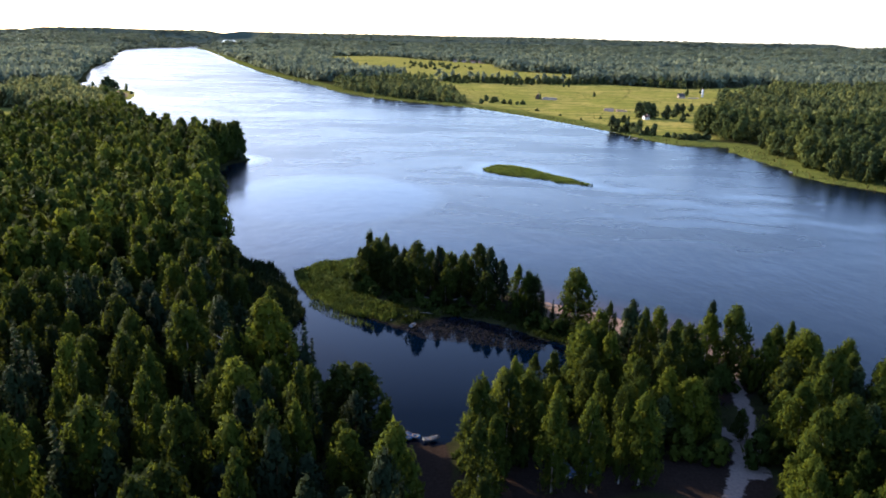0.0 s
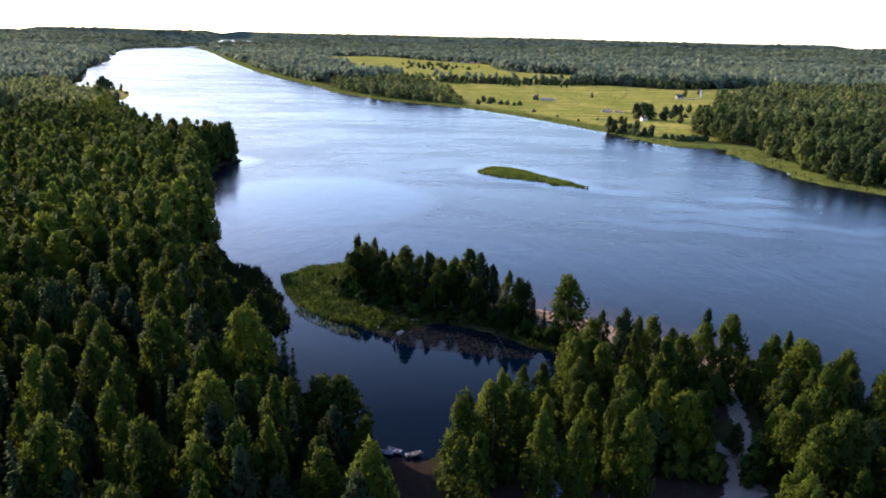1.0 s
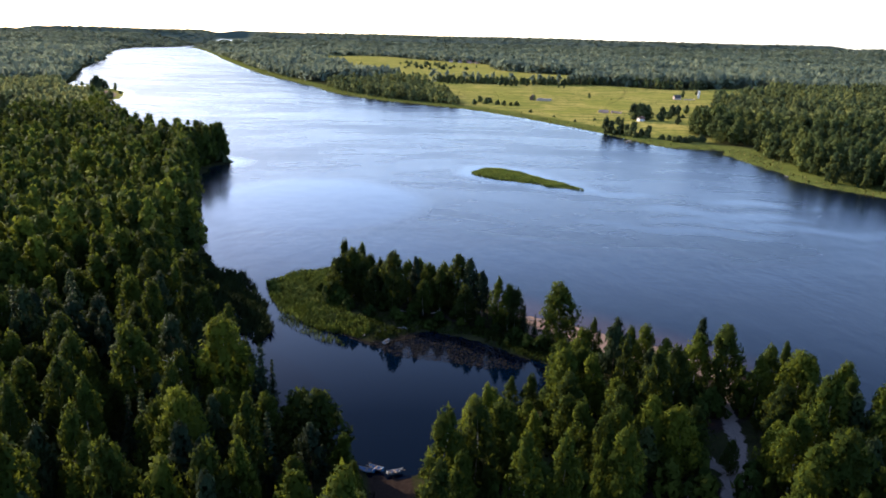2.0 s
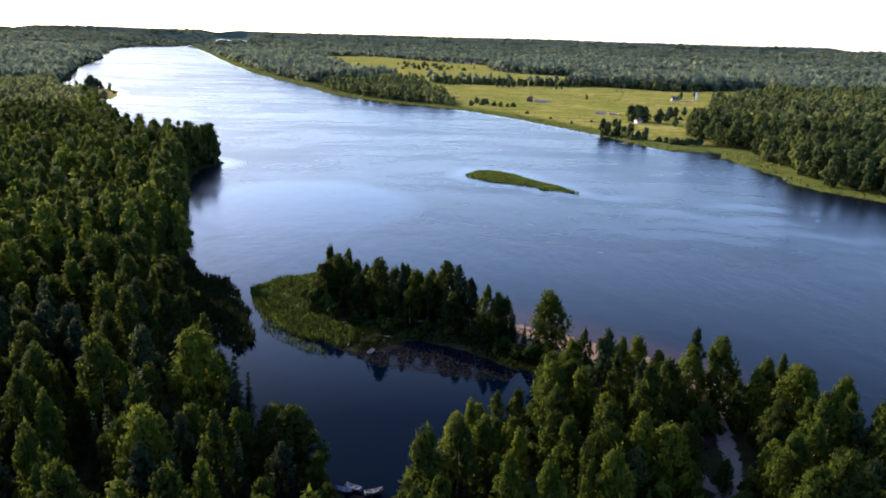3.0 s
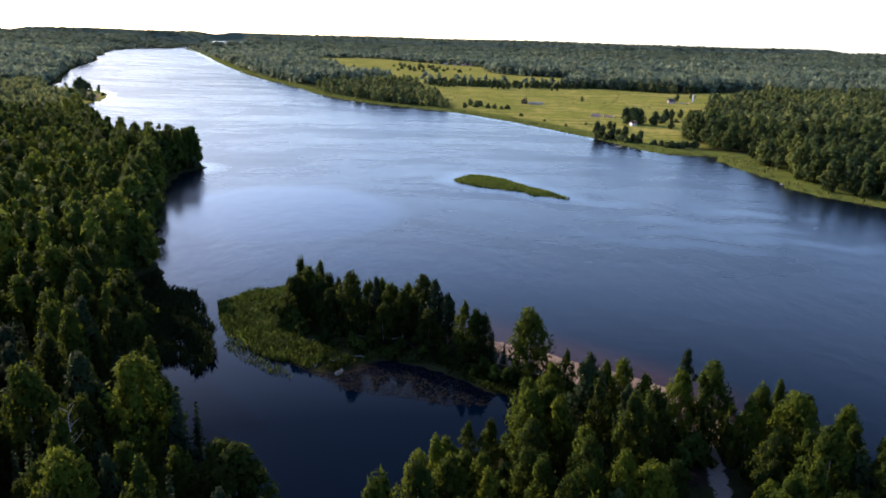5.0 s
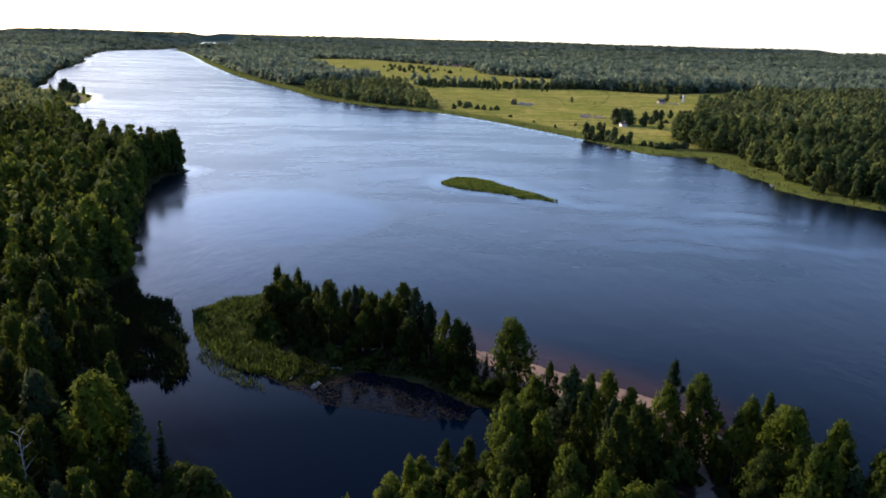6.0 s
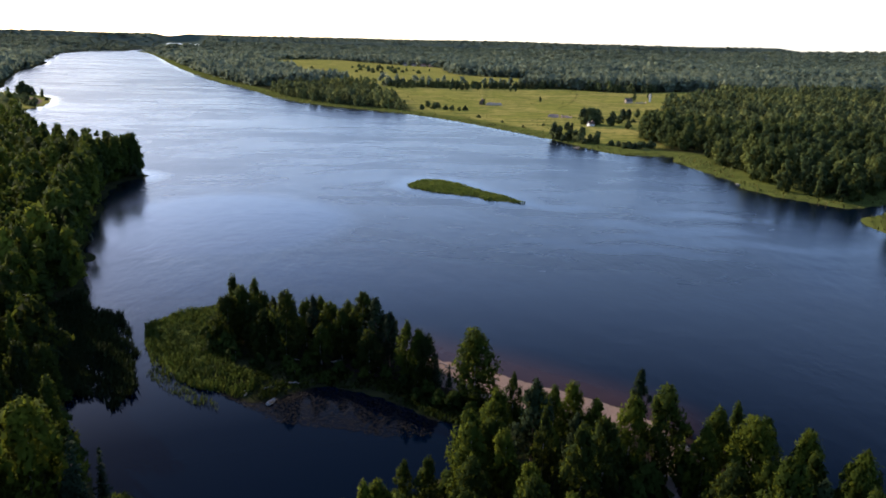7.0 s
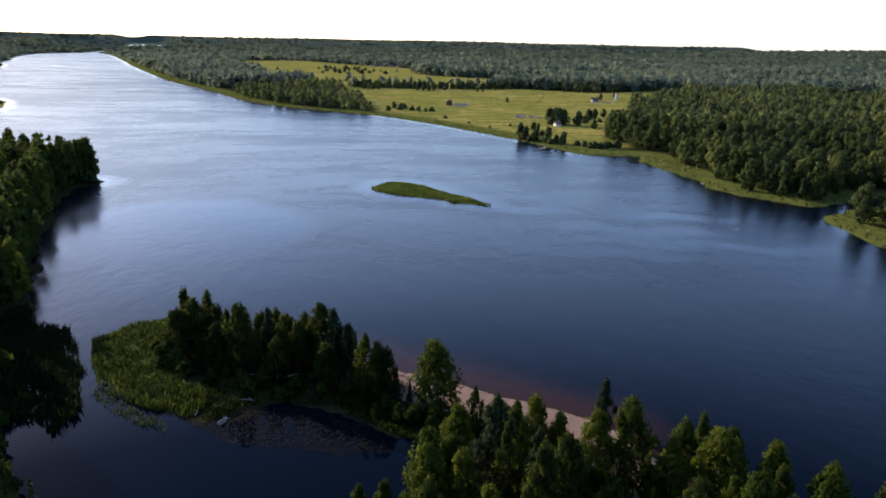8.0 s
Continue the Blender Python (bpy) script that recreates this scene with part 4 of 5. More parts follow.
set_out(LOW_BUSH, 4, [(-330, 770, 3.5, 1.4), (-338, 790, 3.5, 1.3), (-345, 775, 4, 1.2), (-350, 800, 4, 1.2), (-333, 805, 3, 1.2), (-360, 820, 4, 1.3), (-322, 745, 3.5, 1.2), (-370, 835, 3.5, 1.2)], "headland bushes")
set_out(LOW_BUSH, 4, [(-318 - 5.2 * k + rng.normal() * 5, 738 + 8.2 * k + rng.normal() * 5, rng.uniform(2.5, 5), rng.uniform(0.9, 1.4)) for k in range(13)], "headland bushes")

# bushes at the edge of the bay and on the spit
BAY_BUSHES = [(-20, 178, 4.2), (-23, 181, 3.2), (-17, 174, 3.0), (-12, 171, 2.4), (24, 154, 2.8), (27, 152, 3.2), (30, 150, 2.6), (20, 156, 2.2), (33, 147, 3.0), (29.5, 146, 2.4), (18, 161, 2.4), (10, 165, 2.0), (35, 152, 2.6), (-4, 167, 2.2), (2, 164, 2.0),
              (38, 146, 3.0), (32, 142, 3.4), (62, 133, 2.2), (22, 165, 2.6), (-45, 157, 2.8)] + [(-41, 147, 3.0), (-34, 136, 2.6), (-22, 121, 2.6), (-21.5, 179, 5.2), (-19, 176, 3.6), (-6, 170, 2.4), (5, 167, 2.6), (9, 170, 2.8), (14, 165, 2.6), (18, 166, 2.4), (-2, 171, 3.0), (-9, 174, 3.2), (22, 158, 2.6), (67, 142, 2.0)] + [(-9, 181, 3.2), (-26, 186, 2.4)]
for (x, y, h), z in zip(BAY_BUSHES, ground_at([b[:2] for b in BAY_BUSHES])):
    plant(BUSHES[rng.integers(2)], x, y, z, h, "bay bushes", 1.1)


# ---------------------------------------------------------------- reeds, scrub and floating debris
def blades(pts, z, tall, width, lean=0.3, tint=None):
    """Upright bent blades, one folded quad each."""
    n = len(pts)
    a = rng.uniform(0, 6.28, n)
    side = np.column_stack([np.cos(a), np.sin(a), np.zeros(n)]) * (width * rng.uniform(0.7, 1.3, n))[:, None]
    h = tall * rng.uniform(0.65, 1.15, n)
    bend = np.column_stack([rng.normal(scale=lean, size=n) + 0.15, rng.normal(scale=lean, size=n), np.ones(n)]) * h[:, None]
    b = np.column_stack([pts, z])
    v = np.stack([b - side * 0.6, b + side * 0.6, b + bend * [0.75, 0.75, 0.8] + side * 0.5, b + bend - side * 0.15], 1)
    up = unit(np.column_stack([rng.normal(scale=0.35, size=(n, 2)), np.ones(n)]))
    return v.reshape(-1, 3), np.arange(4 * n).reshape(-1, 4), np.repeat(up, 4, axis=0), np.repeat(rng.uniform(0, 1, n) if tint is None else tint, 4)


def reeds(name, label, pts, tall, width, material=None, lean=0.3):
    g = np.sin(pts[:, 0] * 0.9 + 2.3 * np.sin(pts[:, 1] * 0.37)) + np.sin(pts[:, 1] * 1.1 + 1.7 * np.sin(pts[:, 0] * 0.43))
    pts = pts[rng.random(len(pts)) < 0.78 + 0.3 * g]
    z = np.maximum(ground_at(pts), -0.05) - 0.05
    tint = 0.5 + 0.5 * np.sin(pts[:, 0] * 0.21 + 2 * np.sin(pts[:, 1] * 0.13)) * np.cos(pts[:, 1] * 0.17)
    v, f, n, t = blades(pts, z, tall * (0.85 + 0.25 * np.sin(pts[:, 0] * 0.5 + pts[:, 1] * 0.31)), width, lean, tint * 0.8 + 0.1)
    return tagged(new(name, mesh_of(name, v, f, material or REED_LEAF, True, n, tint=t)), label, "reeds", kind="stuff")


def fill(ring, n):
    """n points spread evenly over a ring."""
    ring = np.asarray(ring, float)
    lo, hi = ring.min(0), ring.max(0)
    p = rng.uniform(lo, hi, (int(n * 3), 2))
    return p[inside(p, ring)][:n]


ISLE_LEAF = foliage("island_reed_blades", (0.082, 0.128, 0.022), (0.130, 0.180, 0.030), (0.215, 0.235, 0.052), 0.4)
reeds("island_reeds", "green reeds covering the flat river island", fill(island_ring, 8000), 0.8, 0.30, ISLE_LEAF)
spit_reeds = fill([(-42, 194), (-37, 203), (-28, 208), (-15, 203), (-19, 190), (-23, 183), (-18, 172), (-12, 166), (-11, 160), (-13, 157), (-16, 159), (-23, 162), (-32.5, 170), (-38.5, 183)], 13000)
reeds("spit_reeds", "tall green reeds on the tip of the spit", spit_reeds, 1.3, 0.17)
fringe = fill([(-33, 171.5), (-24, 161.5), (-17, 156), (-16, 152.5), (-22, 156), (-28, 161), (-33.5, 168)], 900)
reeds("fringe_reeds", "thin reeds standing in shallow water off the spit", fringe, 1.0, 0.13)
# reed colour set near black to hold the shade of the west wood
SHADED_BAY_LEAF = foliage("shaded_bay_reed_blades", (0.010, 0.018, 0.008), (0.020, 0.032, 0.010), (0.045, 0.058, 0.016), 0.25)
reeds("bay_reeds", "reeds standing in the still water of the bay mouth, darkened for the wood's shade", fill(ragged(curve_of([(-66, 216), (-60, 207), (-52, 202.5), (-48, 198), (-43, 187), (-37.2, 173), (-33.6, 162), (-34.5, 153), (-37, 157), (-43, 158.5), (-49, 162), (-58, 172), (-68, 196)], 5, True), 0.6), 15000), 1.7, 0.20, SHADED_BAY_LEAF)
reeds("bay_shore_reeds", "sparse reeds and grass along the shore of the bay", fill([(33, 141), (28, 146), (21, 150.5), (15, 156.5), (17, 159), (22, 156), (28, 153), (36, 150)], 2200), 0.8, 0.16, BUSH_LEAF)
q = scatter(-700, 330, 180, 2200, 2.4)
de = signed(q, east_ring)
q = q[(de > 0.3) & (de < np.interp(q[:, 1], (320, 345, 385, 400, 425, 465, 480, 620), (8, 8, 6, 8, 17, 17, 8, 12)) + 2 * np.sin(q[:, 1] * 0.09)) & (np.hypot(q[:, 0], q[:, 1]) < 1500)]
reeds("bank_reeds", "belt of yellow-green reeds along the east bank", q, 1.1, 0.7, BANK_LEAF)
q = fill(MEADOW_NEAR, 5200)
lump = np.sin(q[:, 0] * 0.05 + np.sin(q[:, 1] * 0.033) * 2) + np.sin(q[:, 1] * 0.028 + q[:, 0] * 0.01)
reeds("meadow_scrub", "rough grass and weeds in the old meadow", q[lump > 0.1], 0.6, 0.9, BANK_LEAF, 0.6)
q = fill([(-130, 60), (-4, 60), (-5, 104), (-28, 126), (-46, 158), (-68, 215), (-130, 240)], 7000)
q = np.vstack([q, fill([(2, 70), (95, 70), (105, 96), (78, 122), (62, 135), (38, 137), (12, 118), (4, 106)], 4500)])
q = q[(segment_distance(q, TRACK) > 3.2) & (segment_distance(q, LANDING) > 2.6) & (segment_distance(q, curve_of([(50, 104), (49, 95)], 3)) > 5.5) & (ground_at(q) > 0.15) & ~((q[:, 0] > 6) & (q[:, 0] < 48) & (q[:, 1] < 99))]
reeds("forest_undergrowth", "low undergrowth on the dark forest floor", q, 0.7, 0.35, BUSH_LEAF, 0.7)

reeds("spit_grass", "dark grass and herbs under the trees of the spit", fill([(-22, 186), (-14, 204), (0, 194), (14, 182), (24, 172), (30, 160), (36, 150), (30, 148), (21, 152), (14, 159), (2, 164), (-12, 168)], 7000), 0.6, 0.22, BUSH_LEAF, 0.6)
reeds("shore_grass", "dark marsh grass on the muddy shore of the spit", fill([(-21, 165), (-16, 160), (-10, 156), (-4, 159), (1, 163), (14, 159), (22, 153), (27, 151), (26, 155), (16, 163), (4, 169), (-12, 171)], 6500), 0.6, 0.24, BUSH_LEAF, 0.6)
# brown stems taken almost to black: the spit trees' shadow is in the colour
SHADED_DEBRIS = plain("shaded_dead_reed_stems", (0.0075, 0.005, 0.0035), (0.004, 0.003, 0.002), 3.0, 0.9)
q = np.vstack([fill([(-18, 160), (-11, 154), (-4, 156), (1, 161), (-4, 164), (-10, 167), (-18, 165)], 4200), fill([(-11, 154), (-4, 148), (6, 146), (14, 143), (22, 143), (24, 148), (15, 155), (7, 160), (0, 161)], 5000)])
v, f, n, t = blades(q, np.full(len(q), 0.02), 0.13, 0.09, 3.5)
tagged(new("floating_debris", mesh_of("floating_debris", v, f, SHADED_DEBRIS)), "brown mat of dead reeds floating at the shore, darkened for tree shadow", "debris", kind="stuff")


# ---------------------------------------------------------------- boats, cars, driftwood
PAINT_BLUE = plain("blue_paint", (0.015, 0.13, 0.32), (0.02, 0.17, 0.38), 1.5, 0.45)
PAINT_WHITE = plain("white_paint", (0.22, 0.23, 0.24), (0.30, 0.31, 0.32), 1.5, 0.5)
PLANK = plain("boat_planks", (0.24, 0.17, 0.11), (0.34, 0.25, 0.17), 4.0, 0.8)
RUBBER = plain("tyre_rubber", (0.018, 0.018, 0.018), (0.03, 0.03, 0.03), 5.0, 0.9)
METAL = plain("wheel_metal", (0.45, 0.45, 0.46), (0.55, 0.55, 0.56), 5.0, 0.35, 0.9)
CAR_BLUE = Mat("car_paint", 0.6, Metallic=0.0)
CAR_BLUE.colour(CAR_BLUE.mix(CAR_BLUE.ramp(CAR_BLUE.noise(3.0, 3.0, CAR_BLUE.local()), 0.3, 0.7), (0.005, 0.036, 0.075), (0.007, 0.042, 0.085)))
GLASS = Mat("dark_glass", 0.05, IOR=1.5)
GLASS.colour(GLASS.mix(GLASS.noise(2.0), (0.01, 0.012, 0.014), (0.02, 0.022, 0.024)))
LAMP = plain("lamp_glass", (0.6, 0.6, 0.58), (0.7, 0.7, 0.68), 8.0, 0.15)


def rowing_boat(m, paint, label):
    """An open wooden boat: hull of ribs and planking, thwarts, rail and oars."""
    ob = thing("rowing_boat", m, label, "boat", "boats at the landing")
    n, k = 13, 9
    length, beam, depth = 2.6, 1.0, 0.4
    s = np.linspace(0, 1, n)
    w = beam / 2 * np.clip(np.sin(np.pi * (0.16 + 0.84 * s)) ** 0.7, 0.02, 1)
    rise = 0.16 * (2 * s - 1) ** 2 + 0.12 * s ** 3
    a = np.linspace(-1, 1, k)

    def shell(inset):
        v = []
        for i in range(n):
            for c in a:
                v.append((length * (s[i] - 0.5) * (1 - inset * 0.02), (w[i] - inset * 0.03) * np.sign(c) * abs(c) ** 0.7, depth * abs(c) ** 2.2 + rise[i] + inset * 0.03 * (abs(c) < 0.8)))
        return np.array(v)

    i, j = np.meshgrid(np.arange(n - 1), np.arange(k - 1), indexing="ij")
    f = np.stack([i * k + j, (i + 1) * k + j, (i + 1) * k + j + 1, i * k + j + 1], -1).reshape(-1, 4)
    part("hull", mesh_of("hull", *join([(shell(0), f), (shell(1), f[:, ::-1])]), paint, True), paint, ob)
    for side in (-1, 1):
        rail = shell(0).reshape(n, k, 3)[:, 0 if side < 0 else -1]
        part("rail", mesh_of("rail", *tube(rail, np.full(n, 0.028), 6), PAINT_WHITE, True), PAINT_WHITE, ob, "pale rail along the hull")
    for x in (-0.9, 0.0, 0.85):
        part("thwart", box(bmesh.new(), 0.22, 1.0, 0.03, x, 0, 0.36, bevel=0.006), PLANK, ob, "plank seat")
    part("transom", box(bmesh.new(), 0.05, 0.75, 0.4, -length / 2 + 0.03, 0, 0.22, bevel=0.01), paint, ob)
    for side in (-1, 1):
        part("oar", mesh_of("oar", *join([tube([(-0.9, 0.25 * side, 0.44), (1.1, 0.35 * side, 0.5)], [0.022, 0.022], 6), tube([(1.1, 0.35 * side, 0.5), (1.3, 0.36 * side, 0.51), (1.55, 0.37 * side, 0.52)], [0.025, 0.075, 0.06], 6)]), PLANK, True), PLANK, ob, "wooden oar")
    return ob


rowing_boat(pose(-6.6, 105.0, 0.10, 0, 3, 160), PAINT_BLUE, "blue wooden rowing boat drawn up at the landing")
rowing_boat(pose(-5.2, 105.6, 0.10, 2, 2, 150), PAINT_BLUE, "blue rowing boat with pale rails at the landing")
rowing_boat(pose(-2.2, 104.6, 0.14, -3, 3, 25), PAINT_WHITE, "white rowing boat on the muddy shore of the bay")
rowing_boat(pose(-7.0, 155.6, -0.12, 14, 6, 70), PAINT_WHITE, "white rowing boat half sunk among dead reeds")


def car(m, label):
    """A small hatchback: body, cabin, glass, lights, wheels with rims."""
    ob = thing("car", m, label, "car", "parked cars")
    bm = bmesh.new()
    prof = [(-2.0, 0.30), (-2.05, 0.75), (-1.75, 0.98), (-1.1, 1.02), (1.0, 1.0), (1.85, 0.88), (2.02, 0.62), (1.98, 0.30)]
    left = [bm.verts.new((x, -0.82, z)) for x, z in prof]
    right = [bm.verts.new((x, 0.82, z)) for x, z in prof]
    bm.faces.new(left)
    bm.faces.new(right[::-1])
    for i in range(len(prof)):
        j = (i + 1) % len(prof)
        bm.faces.new((left[j], left[i], right[i], right[j]))
    bmesh.ops.bevel(bm, geom=bm.edges[:], offset=0.07, segments=2, affect="EDGES", profile=0.6)
    body = part("body", bm, CAR_BLUE.m, ob)
    bm = bmesh.new()
    low, high = [(-1.75, 0.98), (0.95, 0.98)], [(-1.35, 1.46), (0.25, 1.46)]
    q = [bm.verts.new((x, sgn * wd, z)) for (x, z), wd in zip(low + high, (0.78, 0.78, 0.62, 0.62)) for sgn in (-1, 1)]
    for idx in ((0, 1, 3, 2), (4, 6, 7, 5), (0, 2, 6, 4), (1, 5, 7, 3), (0, 4, 5, 1), (2, 3, 7, 6)):
        bm.faces.new([q[i] for i in idx])
    bmesh.ops.bevel(bm, geom=bm.edges[:], offset=0.05, segments=2, affect="EDGES", profile=0.6)
    part("cabin", bm, GLASS.m, ob, "dark cabin windows")
    part("roof", box(bmesh.new(), 1.5, 1.16, 0.05, -0.55, 0, 1.44, bevel=0.02), CAR_BLUE.m, ob)
    for x in (-1.25, 1.28):
        for y in (-0.8, 0.8):
            bm = bmesh.new()
            bmesh.ops.create_cone(bm, cap_ends=True, segments=20, radius1=0.31, radius2=0.31, depth=0.2, matrix=pose(x, y, 0.31, 90))
            bmesh.ops.bevel(bm, geom=bm.edges[:], offset=0.02, segments=1, affect="EDGES")
            wheel = part("wheel", bm, RUBBER, ob)
            bm = bmesh.new()
            bmesh.ops.create_cone(bm, cap_ends=True, segments=14, radius1=0.19, radius2=0.17, depth=0.03, matrix=pose(x, y + math.copysign(0.105, y), 0.31, 90))
            part("rim", bm, METAL, wheel, "grey metal rim")
    for y in (-0.6, 0.6):
        part("headlight", box(bmesh.new(), 0.08, 0.3, 0.14, 1.98, y, 0.62, bevel=0.02), LAMP, ob, "clear headlight")
    part("bumper", box(bmesh.new(), 0.1, 1.5, 0.16, 2.02, 0, 0.34, bevel=0.03), RUBBER, ob)
    return ob


zz = ground_at([(18.8, 94.5), (22.8, 95.2)])
car(pose(18.8, 94.5, zz[0] - 0.02, 0, 0, -65), "blue hatchback parked on bare ground under trees")
car(pose(22.8, 95.2, zz[1] - 0.02, 0, 0, -80), "blue car parked in deep shade under trees")


def driftwood(x, y, length, turn, r=0.14):
    z = float(ground_at([(x, y)])[0])
    ob = thing("driftwood_log", pose(x, y, z + r * 0.7, 0, 0, turn), "bleached driftwood log lying on the shore", "log", "driftwood")
    t = np.linspace(-0.5, 0.5, 7)
    trunk = tube(np.column_stack([t * length, 0.15 * np.sin(t * 5), 0.05 * np.cos(t * 4)]), r * (1.0 - 0.5 * (t + 0.5)), 8)
    part("trunk", mesh_of("trunk", *trunk, DEAD_WOOD, True), DEAD_WOOD, ob)
    part("branch", mesh_of("branch", *tube([(0.1 * length, 0, 0), (0.2 * length, 0.4, 0.15), (0.26 * length, 0.7, 0.2)], [0.05, 0.035, 0.012], 5), DEAD_WOOD, True), DEAD_WOOD, ob)


for x, y, ln, turn in ((25, 172, 4.5, -30), (28, 169.5, 3.5, -20), (22.5, 169, 3.0, 50), (35, 163, 2.6, 10), (6, 178, 3, 0), (2, 180, 2.4, 40), (4, 172.5, 2.8, 15), (-4, 173, 2.2, -35), (8, 173, 2.4, 60), (12, 169, 3.0, -10), (-8, 161, 2.6, 20), (-12, 159, 2.2, 75), (-4, 163, 3.0, -15)):
    driftwood(x, y, ln, turn)


# ---------------------------------------------------------------- buildings across the river
WALL_WHITE = plain("white_plaster", (0.60, 0.57, 0.53), (0.74, 0.71, 0.67), 0.8, 0.9)
WALL_PINK = plain("pale_brick_rubble", (0.40, 0.25, 0.19), (0.54, 0.38, 0.31), 1.2, 0.95, relief=0.6)
WALL_GREY = plain("weathered_concrete", (0.34, 0.26, 0.20), (0.46, 0.37, 0.30), 1.0, 0.95)
ROOF_SLATE = plain("blue_grey_roofing", (0.060, 0.055, 0.052), (0.095, 0.085, 0.080), 1.5, 0.6)
ROOF_BROWN = plain("rusty_roofing", (0.13, 0.070, 0.050), (0.20, 0.11, 0.075), 1.5, 0.75)
WOOD_DARK = plain("old_timber", (0.085, 0.060, 0.045), (0.14, 0.10, 0.075), 2.0, 0.9)


def house(m, sx, sy, wall_h, roof_h, wall, roof, label, windows=3, group="houses"):
    """A gabled house: walls with gables, overhanging roof slabs, windows with frames, door and chimney."""
    ob = thing("house", m, label, "house", group)
    bm = bmesh.new()
    q = [bm.verts.new(c) for c in ((-sx / 2, -sy / 2, -0.5), (sx / 2, -sy / 2, -0.5), (sx / 2, sy / 2, -0.5), (-sx / 2, sy / 2, -0.5), (-sx / 2, -sy / 2, wall_h), (sx / 2, -sy / 2, wall_h), (sx / 2, sy / 2, wall_h), (-sx / 2, sy / 2, wall_h), (-sx / 2, 0, wall_h + roof_h), (sx / 2, 0, wall_h + roof_h))]
    for idx in ((0, 1, 5, 4), (2, 3, 7, 6), (1, 2, 6, 9, 5), (3, 0, 4, 8, 7), (4, 5, 9, 8), (6, 7, 8, 9)):
        bm.faces.new([q[i] for i in idx])
    part("wall", bm, wall, ob)
    for side in (-1, 1):
        ang = math.atan2(roof_h, sy / 2)
        ln = math.hypot(roof_h, sy / 2) + 0.5
        slab = bmesh.new()
        bmesh.ops.create_cube(slab, size=1.0, matrix=Matrix.Translation((0, side * (sy / 4 + 0.1), wall_h + roof_h / 2 + 0.02)) @ Matrix.Rotation(-side * ang, 4, "X") @ Matrix.Diagonal((sx + 0.9, ln, 0.14, 1)))
        part("roof", slab, roof, ob)
    for k in range(windows):
        x = sx * ((k + 0.5) / windows - 0.5)
        win = part("window", box(bmesh.new(), 1.0, 0.08, 1.2, x, -sy / 2 - 0.03, wall_h * 0.35, bevel=0.01), WALL_WHITE, ob, "pale window frame")
        part("pane", box(bmesh.new(), 0.84, 0.04, 1.04, x, -sy / 2 - 0.075, wall_h * 0.35 + 0.08), GLASS.m, win)
    part("door", box(bmesh.new(), 0.06, 0.95, 2.0, sx / 2 + 0.02, 0, 0, bevel=0.01), WOOD_DARK, ob)
    part("chimney", box(bmesh.new(), 0.7, 0.7, 1.5, sx * 0.2, 0, wall_h + roof_h - 0.5, bevel=0.03), WALL_PINK, ob)
    return ob


def on(x, y, turn=0.0):
    return pose(x, y, float(ground_at([(x, y)])[0]), 0, 0, turn)


house(on(180, 641, 18), 5.0, 4.0, 2.2, 1.4, WALL_WHITE, ROOF_BROWN, "small white house with a rusty roof below dark trees", 2)
house(on(292, 897, 8), 7.5, 5.5, 2.0, 2.8, WALL_GREY, ROOF_SLATE, "house with a blue-grey gabled roof in the meadow", 4)
house(on(441, 1036, -15), 9.0, 7.0, 4.0, 3.0, WALL_WHITE, ROOF_BROWN, "white house at the edge of the wood", 2)
house(on(111, 838, 75), 5.0, 5.0, 3.2, 2.6, WOOD_DARK, ROOF_BROWN, "dark timber hut beside a ruined barn", 1)
for x, y, sx in ((95, 2105, 14), (118, 2090, 18), (70, 2125, 12), (142, 2080, 15), (165, 2060, 11), (45, 2140, 10), (-330, 2650, 20)):
    house(on(x, y, rng.uniform(-20, 20)), sx, 9, 4.0, 3.5, WALL_PINK if sx > 13 else WALL_GREY, ROOF_BROWN if sx > 12 else ROOF_SLATE, "village house far behind the meadow", 3, "village")


def ruin(m, pieces, material, label):
    """Roofless remains: broken wall pieces round a floor slab, and rubble."""
    ob = thing("ruined_building", m, label, "ruin", "ruins")
    for sx, sy, sz, x, y in pieces:
        bm = box(bmesh.new(), sx, sy, sz + 0.3, x, y, -0.3)
        for v in bm.verts:
            if v.co.z > 0:
                v.co.z *= rng.uniform(0.6, 1.2)
        bmesh.ops.bevel(bm, geom=bm.edges[:], offset=0.05, segments=1, affect="EDGES")
        part("wall_piece", bm, material, ob)
    for k in range(16):
        bm = bmesh.new()
        bmesh.ops.create_icosphere(bm, subdivisions=1, radius=rng.uniform(0.4, 0.9), matrix=pose(rng.uniform(-10, 10), rng.uniform(-5, 5), 0.1, 0, 0, rng.uniform(0, 360)) @ Matrix.Diagonal((1.3, 1.0, 0.6, 1)))
        for v in bm.verts:
            v.co += Vector(rng.normal(scale=0.08, size=3))
        part("rubble", bm, material, ob)


ruin(on(170, 712, -12), [(9, 0.6, 1.8, -6, 4), (7, 0.6, 1.2, 4, 4.5), (0.6, 8, 1.5, -11, 0), (6, 0.6, 1.4, -5, -4), (0.6, 6, 2.0, 1, 0), (5, 0.6, 1.0, 8, -3), (0.6, 5, 1.6, 10, 1)], WALL_PINK, "roofless ruin of pale brick in the meadow grass")
ruin(on(124, 836, -3), [(15, 0.5, 2.4, 0, 3), (15, 0.5, 1.8, 0, -3), (0.5, 6, 2.2, 7.5, 0), (0.5, 5, 2.4, 0, 0), (3, 0.5, 2.6, -4, -3.5), (0.5, 6, 2.0, -7.5, 0)], WALL_GREY, "long ruined barn with bare grey walls")
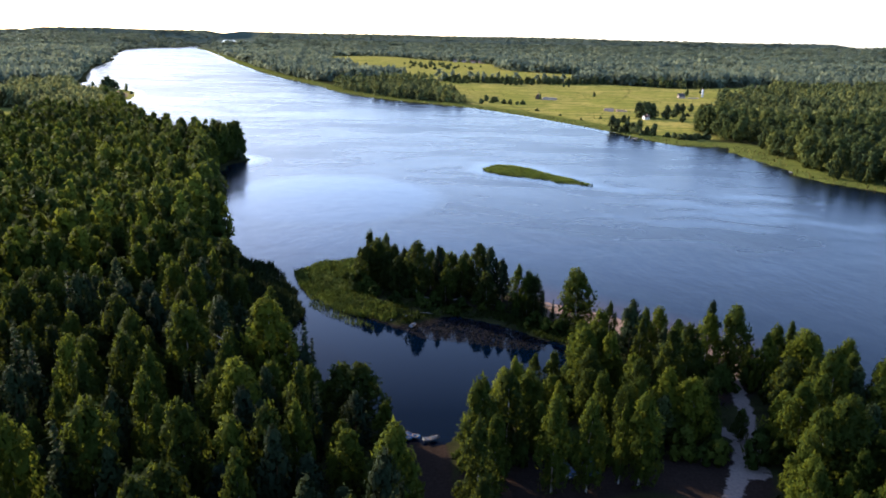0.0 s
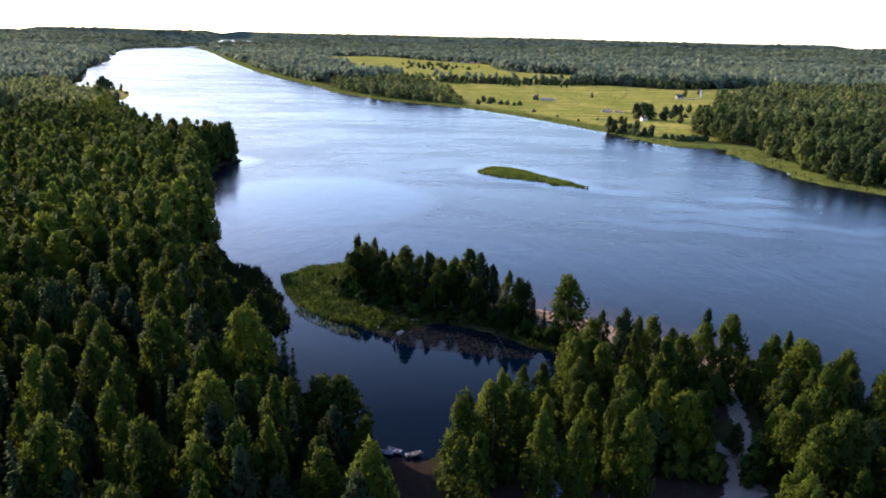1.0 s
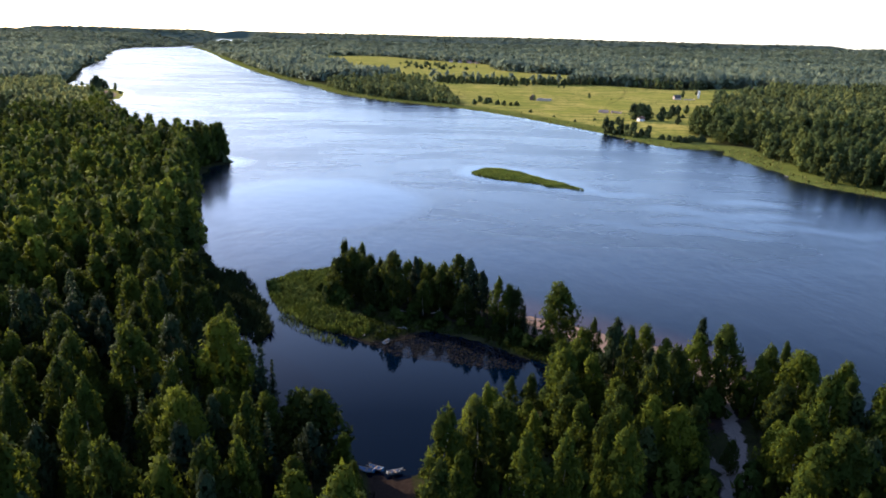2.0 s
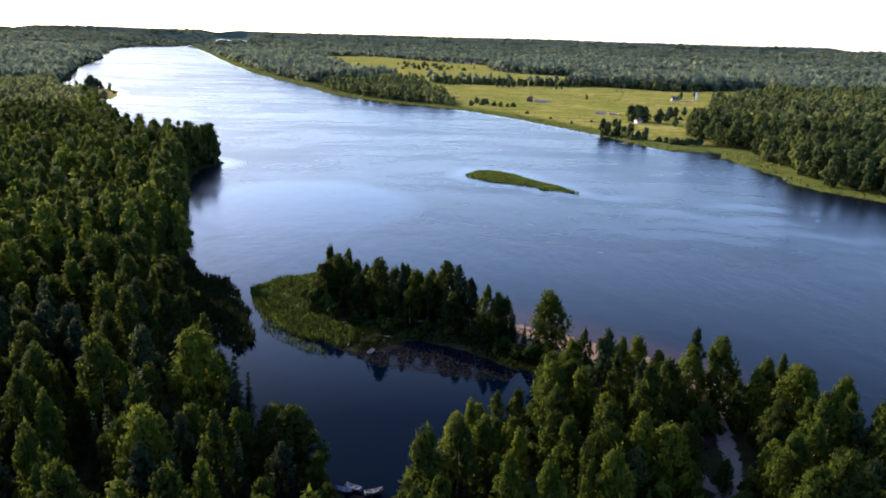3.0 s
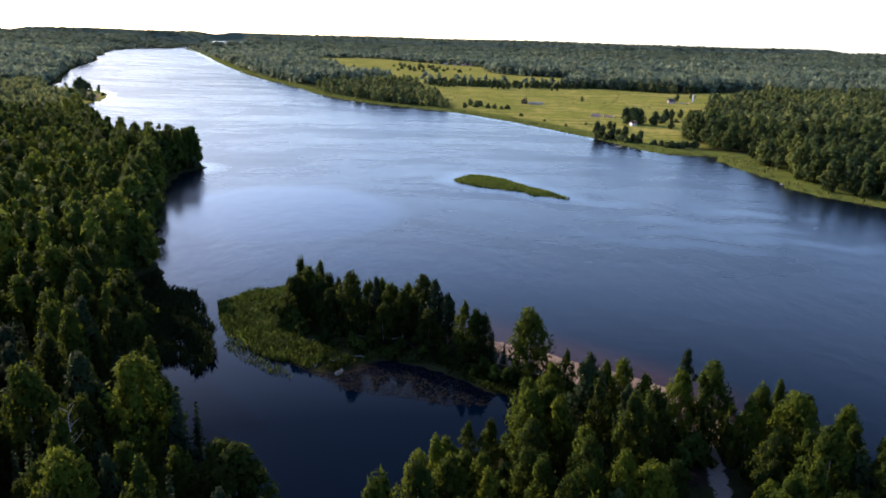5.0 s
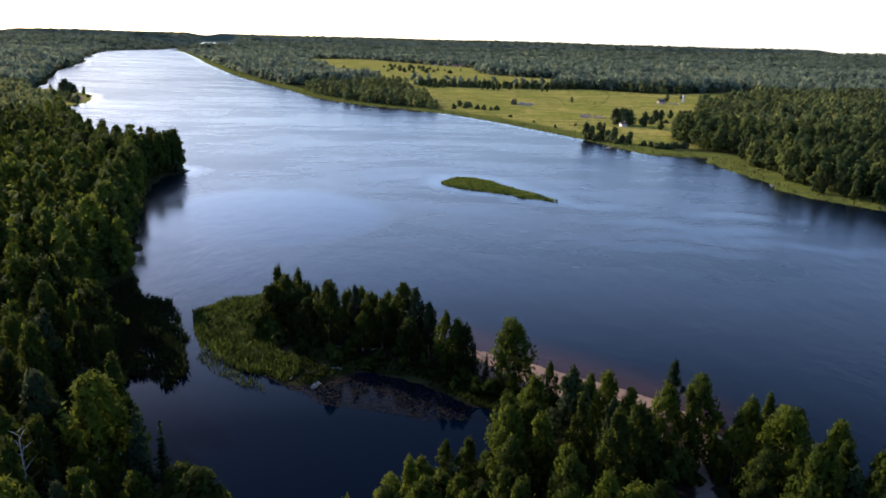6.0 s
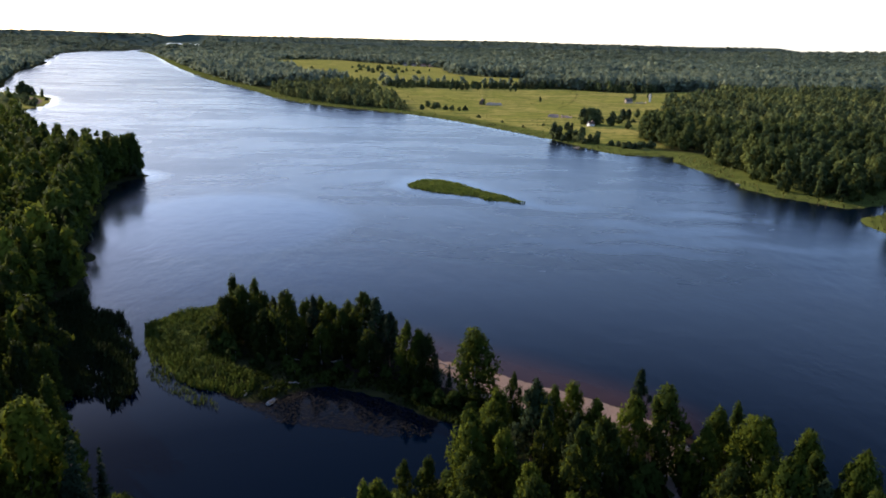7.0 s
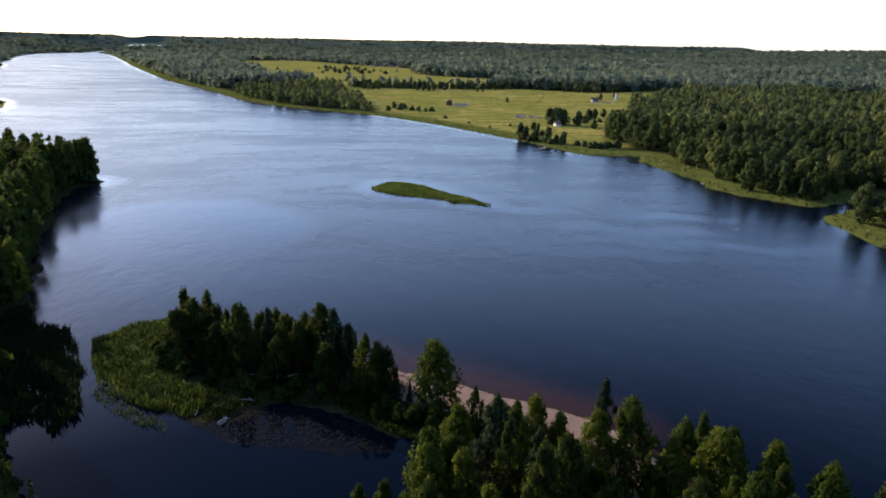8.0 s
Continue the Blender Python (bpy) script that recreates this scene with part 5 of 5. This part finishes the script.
ruin(on(300, 893, 5), [(12, 0.5, 1.2, 2, -8), (8, 0.5, 1.0, -12, -6), (0.5, 5, 1.2, 10, -5)], WALL_GREY, "low grey walls of a yard beside the house")


def silo(m):
    """A white water tower: shaft in rings, cornice, cap and ladder."""
    ob = thing("water_tower", m, "white cylindrical water tower at the meadow's edge", "tower")
    bm = bmesh.new()
    bmesh.ops.create_cone(bm, cap_ends=True, segments=28, radius1=1.25, radius2=1.2, depth=9.5, matrix=pose(0, 0, 4.25))
    part("shaft", bm, WALL_WHITE, ob)
    for z in (2.5, 5.0, 7.5):
        bm = bmesh.new()
        bmesh.ops.create_cone(bm, cap_ends=True, segments=28, radius1=1.3, radius2=1.3, depth=0.2, matrix=pose(0, 0, z))
        part("band", bm, WALL_GREY, ob)
    bm = bmesh.new()
    bmesh.ops.create_cone(bm, cap_ends=True, segments=28, radius1=1.45, radius2=0.4, depth=0.8, matrix=pose(0, 0, 9.35))
    part("cap", bm, WALL_GREY, ob)
    ladder = part("ladder", box(bmesh.new(), 0.05, 0.05, 8.6, -0.2, -1.33, 0), METAL, ob, "steel ladder")
    part("rail", box(bmesh.new(), 0.05, 0.05, 8.6, 0.2, -1.33, 0), METAL, ladder)


silo(on(323, 912))


def jetty(m):
    """A short plank jetty on posts."""
    ob = thing("jetty", m, "short grey plank jetty reaching into the river", "jetty")
    for k in range(22):
        part("plank", box(bmesh.new(), 1.6, 0.34, 0.06, 0, -k * 0.38, 0.62, bevel=0.008), DEAD_WOOD, ob)
    for k in range(5):
        for x in (-0.8, 0.8):
            part("post", mesh_of("post", *tube([(x, -k * 2.0, -1.6), (x, -k * 2.0, 1.1)], [0.1, 0.09], 8), DEAD_WOOD, True), DEAD_WOOD, ob)


jetty(pose(138.5, 513.5, 0, 0, 0, -35))
rowing_boat(pose(136.5, 507, -0.08, 0, 0, 60), PLANK, "weathered rowing boat moored beside the jetty")
rowing_boat(pose(188, 384, -0.05, 0, 0, 100), PAINT_WHITE, "small white boat moored at the reed edge")


def marker_post(m):
    ob = thing("marker_post", m, "short white marker post beside the track", "post")
    part("shaft", box(bmesh.new(), 0.16, 0.16, 1.0, bevel=0.02), PAINT_WHITE, ob)
    part("cap", box(bmesh.new(), 0.22, 0.22, 0.08, 0, 0, 1.0, bevel=0.02), PAINT_WHITE, ob)


marker_post(on(58.6, 106))

# a stretch of still water far upstream, beyond the bend
me = mesh_of("far_lake", [(-1000, 3480, 32), (-850, 3480, 32), (-1185, 4770, 32), (-1330, 4770, 32)], [(0, 1, 2, 3)], WATER, True, shallow=[0] * 4, calm=[0.5] * 4)
tagged(new("water_2", me), "bright still water of the next reach far upstream", "river", kind="structure")


def dead_tree(x, y, h):
    """A bare grey snag with broken limbs."""
    z = float(ground_at([(x, y)])[0])
    ob = thing("dead_tree", pose(x, y, z), "bare grey dead tree standing among green birches", "tree")
    v, f = stem(h, 0.16, 0.04, 0, seed=300)
    part("trunk", mesh_of("trunk", v, f, DEAD_WOOD, True), DEAD_WOOD, ob)
    for k in range(14):
        b = h * (0.45 + 0.034 * k)
        a, ln = k * 2.4, 2.4 * (1.1 - b / h) + 0.5
        e = np.array([math.cos(a) * ln, math.sin(a) * ln, ln * 0.9])
        o = np.array([0, 0, b])
        part("branch", mesh_of("branch", *tube([o, o + e * 0.5 + [0, 0, 0.1], o + e], [0.06, 0.04, 0.015], 5), DEAD_WOOD, True), DEAD_WOOD, ob)


dead_tree(-37.5, 110, 17)
